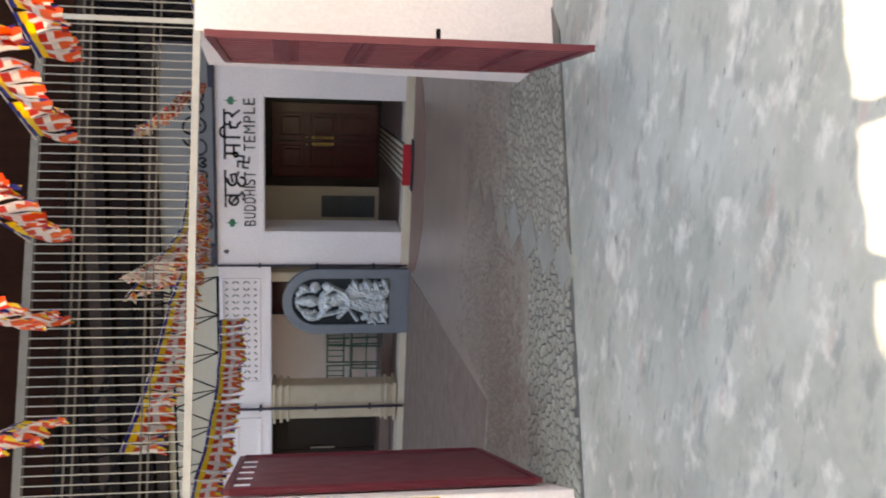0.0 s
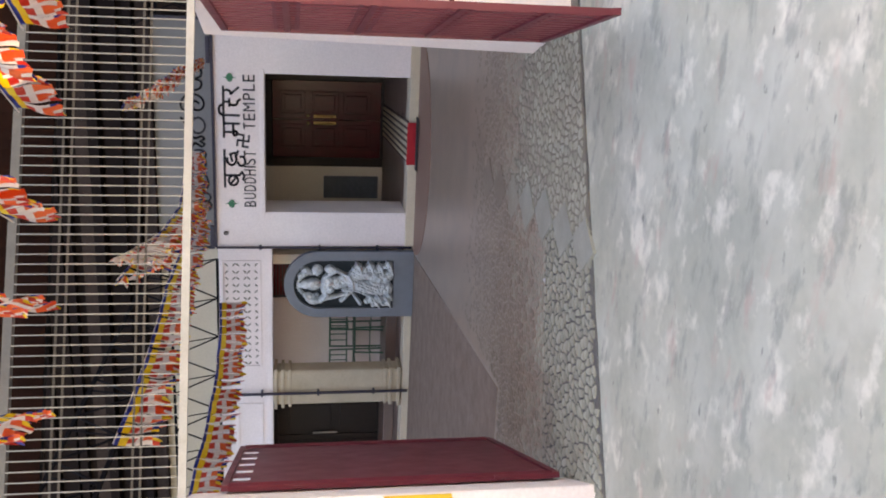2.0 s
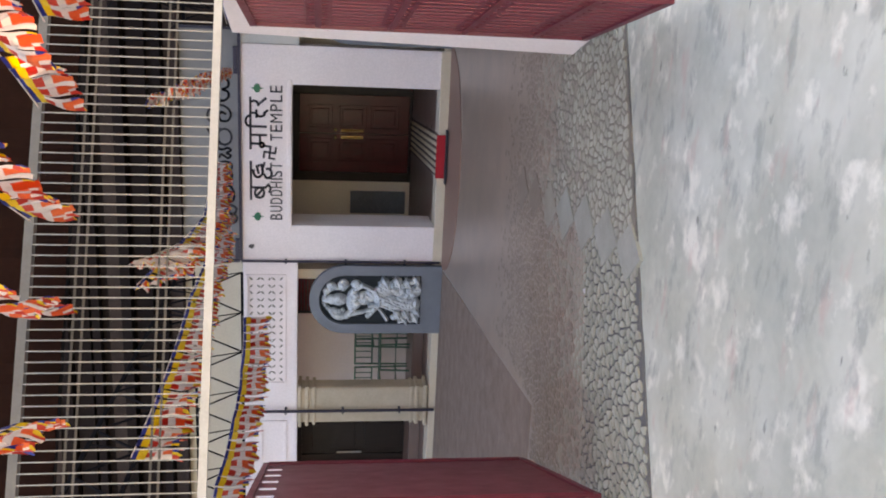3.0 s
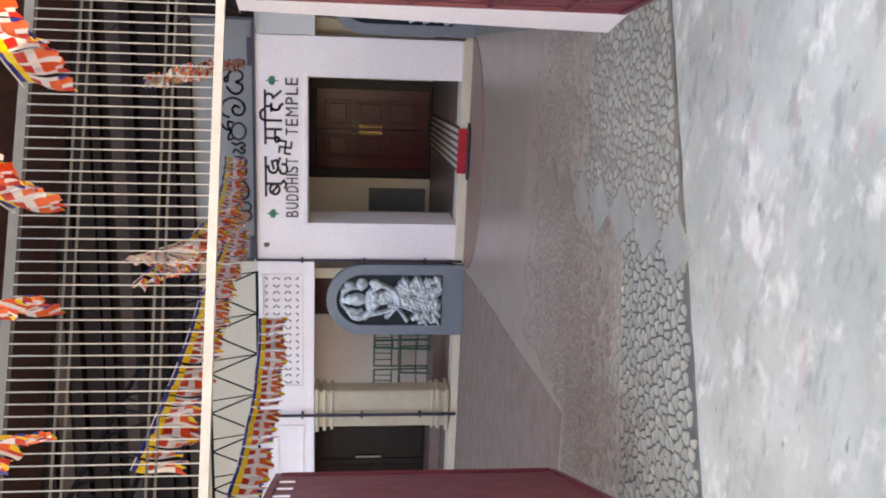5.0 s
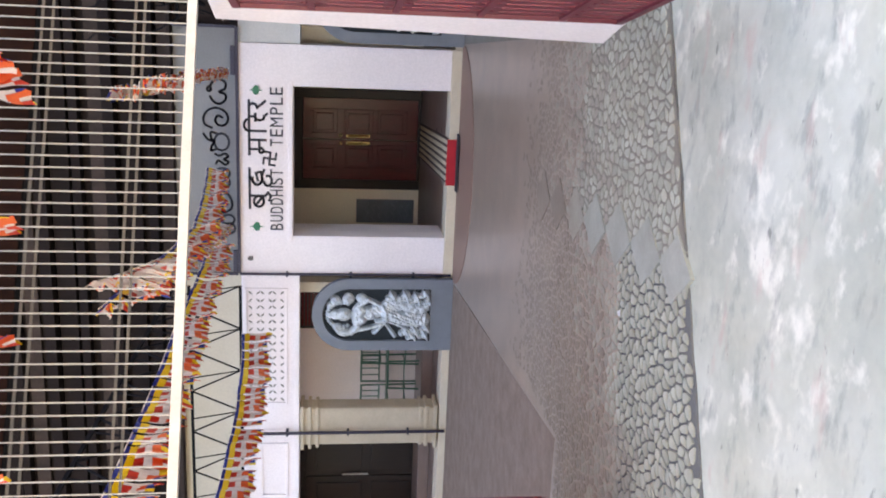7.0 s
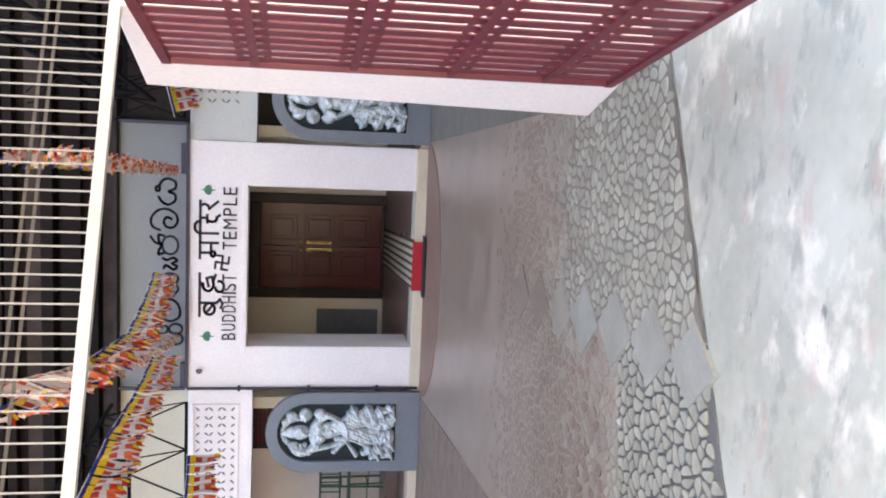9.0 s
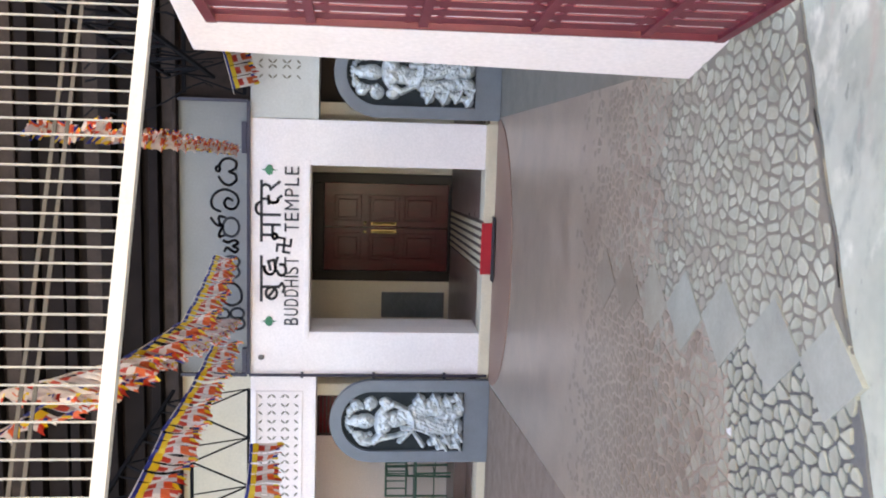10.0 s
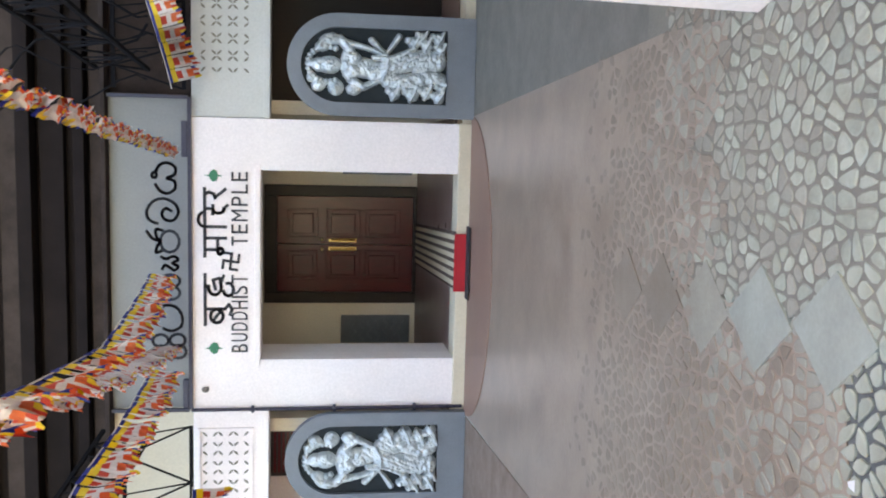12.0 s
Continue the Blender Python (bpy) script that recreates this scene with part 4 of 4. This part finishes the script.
for x in (-0.19, -3.2):
    bm = B()
    bar(bm, gate(x, 0, 2.257), gate(x, 0, 3.11), 0.03, 0.03)
    part("stile", bm, "white_metal", grille)
bm0 = B()
rod(bm0, (0, 0, 2.257), (0, 0, 3.11), 0.0037, 6)
bar_mesh = mesh("upright", bm0, "bar_metal")
x = GX0
while x < GX1:
    o = new("upright", bar_mesh)
    o.parent = grille
    p = gate(x)
    o.location = (p.x, p.y, 0)
    x += 0.0482

fas = thing("fascia", "dark brown corrugated sheet fascia above the gateway", "fascia", kind="structure")
bm = B()
xs = [-8 + 12 * i / 240 for i in range(241)]
lo = [bm.verts.new(gate(x, 0.30 + 0.012 * math.sin(i * 1.6), 3.02)) for i, x in enumerate(xs)]
hi = [bm.verts.new(gate(x, 0.30 + 0.012 * math.sin(i * 1.6), 4.05)) for i, x in enumerate(xs)]
for i in range(240):
    bm.faces.new((lo[i], lo[i + 1], hi[i + 1], hi[i]))
bmesh.ops.solidify(bm, geom=bm.faces[:], thickness=0.008)
part("sheet", bm, "fascia", fas)
bm = B()
bar(bm, gate(-8, 0.34, 3.05), gate(4, 0.34, 3.05), 0.05, 0.06)
part("rail", bm, "black_steel", fas)


# ---- flags ----
STRIPES = ("blue", "yellow", "flag_red", "flag_white", "orange")


def flag_mesh(seed, w, h, cuts=(0, 0.10, 0.27, 0.46, 0.62, 0.82, 1.0), pale=False):
    """One small cloth flag hanging from the line: five stripes along the line, a mixed band and a ragged hem below."""
    rnd = random.Random(seed)
    bm = B()
    nx_, rows_ = 10, []
    cuts = [c for a, b in zip(cuts, cuts[1:]) for c in (a, (a + b) / 2)] + [1.0]
    for j, c in enumerate(cuts):
        row = []
        for i in range(nx_ + 1):
            u = i / nx_
            wave = 0.018 * math.sin(u * 5 + seed + c * 2.5) * c + 0.012 * math.sin(c * 6 + seed) + 0.006 * math.sin(u * 17 + seed * 2) * c
            drop = -h * c * (1 + (0.06 * rnd.uniform(-1, 1) if j == len(cuts) - 1 else 0)) - 0.010 * c * math.sin(u * 3.1 + seed)
            row.append(bm.verts.new((u * w * (1 - 0.05 * c * math.sin(seed)) + 0.012 * c * math.sin(seed * 3), wave, drop)))
        rows_.append(row)
    for j in range(len(cuts) - 1):
        for i in range(nx_):
            f = bm.faces.new((rows_[j][i], rows_[j][i + 1], rows_[j + 1][i + 1], rows_[j + 1][i]))
            k = j // 2
            if k == 5:
                k = (i // 2 + seed) % 5
            elif k in (2, 4) and i in (0, 1, nx_ - 2, nx_ - 1):
                k = 3
            if pale and k in (0, 1, 4) and (i + j + seed) % 3:
                k = 3
            f.material_index = k
    bmesh.ops.solidify(bm, geom=bm.faces[:], thickness=0.002)
    return mesh("flag", bm, *STRIPES)


FLAGS = [flag_mesh(s, 0.20, 0.235) for s in (1, 2, 3, 4, 11)]
PALE = [flag_mesh(s, 0.20, 0.235, (0, 0.05, 0.15, 0.28, 0.62, 0.9, 1.0), True) for s in (5, 6, 7)]
EVEN = [flag_mesh(s, 0.20, 0.235, (0, 0.18, 0.42, 0.56, 0.84, 0.93, 1.0)) for s in (8, 9, 10)]


def bunting(pts, sag, label, meshes, step, squeeze=1.0, twist=0.0, seed=0, lean=0.0, taper=0.0, group="flag lines", face=0.0):
    """A line of flags through the given points."""
    b = thing("flag_bunting", label, "bunting", group=group)
    rnd = random.Random(seed)
    path = []
    for a, c in zip(pts, pts[1:]):
        a, c = Vector(a), Vector(c)
        for i in range(20):
            f = i / 20
            path.append(a.lerp(c, f) - Vector((0, 0, sag * 4 * f * (1 - f))))
    path.append(Vector(pts[-1]))
    bm = B()
    tube(bm, path[::2] + [path[-1]], 0.004, 5)
    part("cord", bm, "flag_white", b)
    total, k = 0.0, 0
    whole = sum((q - p).length for p, q in zip(path, path[1:]))
    due = 0.05
    for p, q in zip(path, path[1:]):
        d = (q - p).length
        while due <= total + d:
            at = p.lerp(q, (due - total) / d)
            along = (q - p).normalized()
            o = new("flag", meshes[k % len(meshes)])
            o.parent = b
            side = along.cross(Vector((0, 0, 1))).normalized()
            up = side.cross(along)
            m = Matrix((along, -side, up)).transposed().to_4x4()
            o.matrix_basis = Matrix.Translation(at) @ m @ Matrix.Rotation(face, 4, "Z") @ Matrix.Rotation(lean + rnd.uniform(-1, 1) * (0.02 + 0.4 * twist) + twist * math.sin(k * 0.9), 4, "X") @ Matrix.Diagonal((step * 0.97 / 0.20 if not face else 0.8, 1, squeeze * rnd.uniform(0.92, 1.08) * (min(1.0, 0.25 + (whole - due) / taper) if taper else 1.0), 1))
            k += 1
            due += step
        total += d
    return b


bunting([(-3.24, 12.22, 3.05), (-3.08, 9.0, 2.90), (-3.02, 5.75, 2.80)], 0.03, "striped Buddhist flag bunting sagging across the courtyard", FLAGS, 0.15, 1.2, 0.05, 1, -0.05)
bunting([(-3.02, 12.2, 3.0), (-2.42, 8.8, 2.84), (-1.66, 5.30, 2.66)], 0.03, "twisted striped flag bunting tied to the name board", PALE, 0.12, 0.95, 0.12, 2, -0.1, taper=0.6)
bunting([(-2.33, 12.22, 3.05), (-2.26, 8.9, 2.74), (-1.82, 5.45, 2.66)], 0.02, "striped flag bunting sagging from the name board", FLAGS, 0.14, 1.0, 0.05, 3, -0.05, taper=0.8)
bunting([(-1.20, 12.25, 2.86), (-1.0, 9.0, 2.76), (-0.83, 5.62, 2.60)], 0.03, "thin twisted flag bunting tied to the name board", EVEN, 0.075, 0.42, 0.4, 4, 0.25, taper=0.9, face=-0.3)
bunting([(-0.62, 12.15, 2.82), (0.2, 12.1, 3.05), (1.6, 12.1, 3.25)], 0.01, "striped flag bunting along the side bay", FLAGS, 0.12, 1.1, 0.15, 5)
bunting([(-4.40, 12.205, 2.667), (-4.78, 11.2, 2.63), (-4.86, 10.1, 2.62), (-5.06, 9.0, 2.69), (-5.5, 7.2, 2.84)], 0.02, "striped Buddhist flag bunting hanging below the truss", FLAGS, 0.15, 1.4, 0.05, 6)

# flag lines strung across the lane, from the grille's top rail to the far wall
for i, x in enumerate((-0.47, -0.89, -1.43, -1.85, -2.335)):
    a = gate(x, -0.035, 3.115)
    bunting([a, a + Vector((0.375, -0.927, 0.0)) * 12.75 + Vector((0, 0, 0.03))], 0.36, "striped Buddhist flag line strung across the lane", FLAGS, 0.16, 0.95, 0.15, 20 + i, 0.0, 0.0, "lane flag lines")

# loose cables under the roof beside the truss
rnd = random.Random(12)
for i in range(7):
    x0 = -0.55 + 0.16 * i
    c = [(x0 + 0.10 * math.sin(k * 1.1 + i) + 0.05 * k * (i % 3 - 1), 12.06 + 0.02 * i, 3.02 + 0.17 * k - 0.10 * math.sin(k * 0.9)) for k in range(9)]
    bm = B()
    smooth_tube(bm, c, rnd.choice((0.006, 0.009, 0.013)))
    single("cable", bm, "black_steel", "loose black cable hanging on the roof truss", "cable", "roof cables")

bm = B()
upright(bm, [(-0.018, 0), (0.018, 0.002), (0.007, 0.022), (-0.007, 0.018)], -0.001, 0.001)
bmesh.ops.rotate(bm, verts=bm.verts, matrix=Matrix.Rotation(radians(-58), 3, "X"))
bmesh.ops.translate(bm, verts=bm.verts, vec=(-1.98, 5.87, 0.005))
single("paper_scrap", bm, "paper", "small white paper scrap lying on the paving", "litter")

# ---- paving pieces ----
rnd = random.Random(5)
DIAMONDS = [(-1.62, 6.49, 0.19, 0.225), (-1.575, 6.04, 0.19, 0.225), (-1.55, 5.59, 0.18, 0.225), (-1.53, 5.18, 0.17, 0.20), (-1.66, 6.94, 0.19, 0.22), (-1.69, 7.39, 0.19, 0.22), (-1.72, 7.84, 0.19, 0.22)]
for cx, cy, rx, ry in DIAMONDS:
    bm = B()
    prism(bm, [(cx - rx, cy), (cx + 0.01, cy - ry), (cx + rx, cy), (cx - 0.01, cy + ry)], -0.02, 0.0075 if cy < 6.7 else 0.004, 0.0015)
    part("slab", bm, "slab" if cy < 6.7 else "stone_dusty" if cy < 7.1 else "stone_worn", pavement, "smooth concrete diamond")


def in_diamond(x, y):
    return any(abs(x - cx) / rx + abs(y - cy) / ry < 0.62 for cx, cy, rx, ry in DIAMONDS)


CX, CY = 0.052, 0.088
seeds = {}
for i in range(-92, 12):
    for j in range(42, 100):
        seeds[i, j] = (CX * (i + 0.5 + rnd.uniform(-0.42, 0.42)), CY * (j + 0.5 + rnd.uniform(-0.42, 0.42)))


def clip(poly, px, py, nx_, ny_):
    """Keeps the side of the line through (px, py) away from the normal."""
    out = []
    for (ax, ay), (bx, by) in zip(poly, [*poly[1:], poly[0]]):
        da, db = (ax - px) * nx_ + (ay - py) * ny_, (bx - px) * nx_ + (by - py) * ny_
        if da <= 0:
            out.append((ax, ay))
        if (da < 0) != (db < 0) and da != db:
            f = da / (da - db)
            out.append((ax + (bx - ax) * f, ay + (by - ay) * f))
    return out


def stone_rings(poly, cx, cy, top):
    ins = [(cx + (x - cx) * 0.80, cy + (y - cy) * 0.86) for x, y in poly]
    return [(x - cx, y - cy, -0.02) for x, y in poly], [(x - cx, y - cy, top - 0.003) for x, y in poly], [(x - cx, y - cy, top) for x, y in ins]


rest_v, rest_f, singles = {0: [], 1: [], 2: []}, {0: [], 1: [], 2: []}, 0
for (i, j), (sx, sy) in seeds.items():
    front_edge = GATE_Y + GATE_K * sx - 0.14
    if sy < front_edge or in_diamond(sx, sy) or sx > 0.5 or sx < -4.6:
        continue
    if sx > -0.62 and sy > 6.55:
        if sx > 0.0:
            continue
    if sx > -0.56 and front_edge < sy < 6.7 and sx > -0.30 - 0.31 * (sy - 5.8):
        continue
    if sy > 7.75 + 0.97 * rnd.random() or (sy > 6.95 and sx < -3.26) or (sy > 7.5 and sx > -0.57):
        continue
    joint = 0.0062
    poly = [(sx - 0.14, sy - 0.2), (sx + 0.14, sy - 0.2), (sx + 0.14, sy + 0.2), (sx - 0.14, sy + 0.2)]
    for di in (-2, -1, 0, 1, 2):
        for dj in (-2, -1, 0, 1, 2):
            if (di, dj) != (0, 0) and (i + di, j + dj) in seeds:
                ox, oy = seeds[i + di, j + dj]
                ln = math.hypot(ox - sx, oy - sy)
                ux, uy = (ox - sx) / ln, (oy - sy) / ln
                poly = clip(poly, (sx + ox) / 2 - ux * joint, (sy + oy) / 2 - uy * joint, ux, uy)
                if len(poly) < 3:
                    break
        if len(poly) < 3:
            break
    if len(poly) < 3 or any(y < GATE_Y + GATE_K * x - 0.165 for x, y in poly):
        continue
    poly = [((3 * ax + bx) / 4, (3 * ay + by) / 4) if k else ((ax + 3 * bx) / 4, (ay + 3 * by) / 4) for (ax, ay), (bx, by) in zip(poly, [*poly[1:], poly[0]]) for k in (1, 0)]
    top = (0.003 if sx < -1.6 else 0.0012) + rnd.uniform(-0.0012, 0.0015)
    if sy > 7.3:
        top = 0.0012 - 0.0022 * min(1.0, (sy - 7.3) / 1.2)
    lo_, mid, up_ = stone_rings(poly, sx, sy, top)
    n = len(poly)
    vv = lo_ + mid + up_
    ff = [tuple(range(2 * n, 3 * n))]
    for a in range(n):
        b_ = (a + 1) % n
        ff += [(a, b_, n + b_, n + a), (n + a, n + b_, 2 * n + b_, 2 * n + a)]
    if sy < 6.0 and -2.6 < sx and singles < 300:
        me = bpy.data.meshes.new("stone")
        me.from_pydata(vv, [], ff)
        me.materials.append(M["stone"])
        o = new("stone", me)
        o.parent = pavement
        o.location = (sx, sy, 0)
        singles += 1
    else:
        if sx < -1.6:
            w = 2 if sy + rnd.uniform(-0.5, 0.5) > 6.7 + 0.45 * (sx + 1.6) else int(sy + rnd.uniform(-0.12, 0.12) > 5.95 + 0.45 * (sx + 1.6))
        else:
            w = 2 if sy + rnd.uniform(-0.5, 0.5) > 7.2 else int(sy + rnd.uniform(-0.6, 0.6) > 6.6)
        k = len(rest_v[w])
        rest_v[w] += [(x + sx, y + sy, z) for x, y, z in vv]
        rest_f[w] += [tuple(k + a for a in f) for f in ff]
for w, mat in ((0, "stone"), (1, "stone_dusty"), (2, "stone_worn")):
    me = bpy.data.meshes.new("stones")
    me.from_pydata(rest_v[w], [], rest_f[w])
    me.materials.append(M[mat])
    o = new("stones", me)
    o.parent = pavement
    o["kind"] = "stuff"
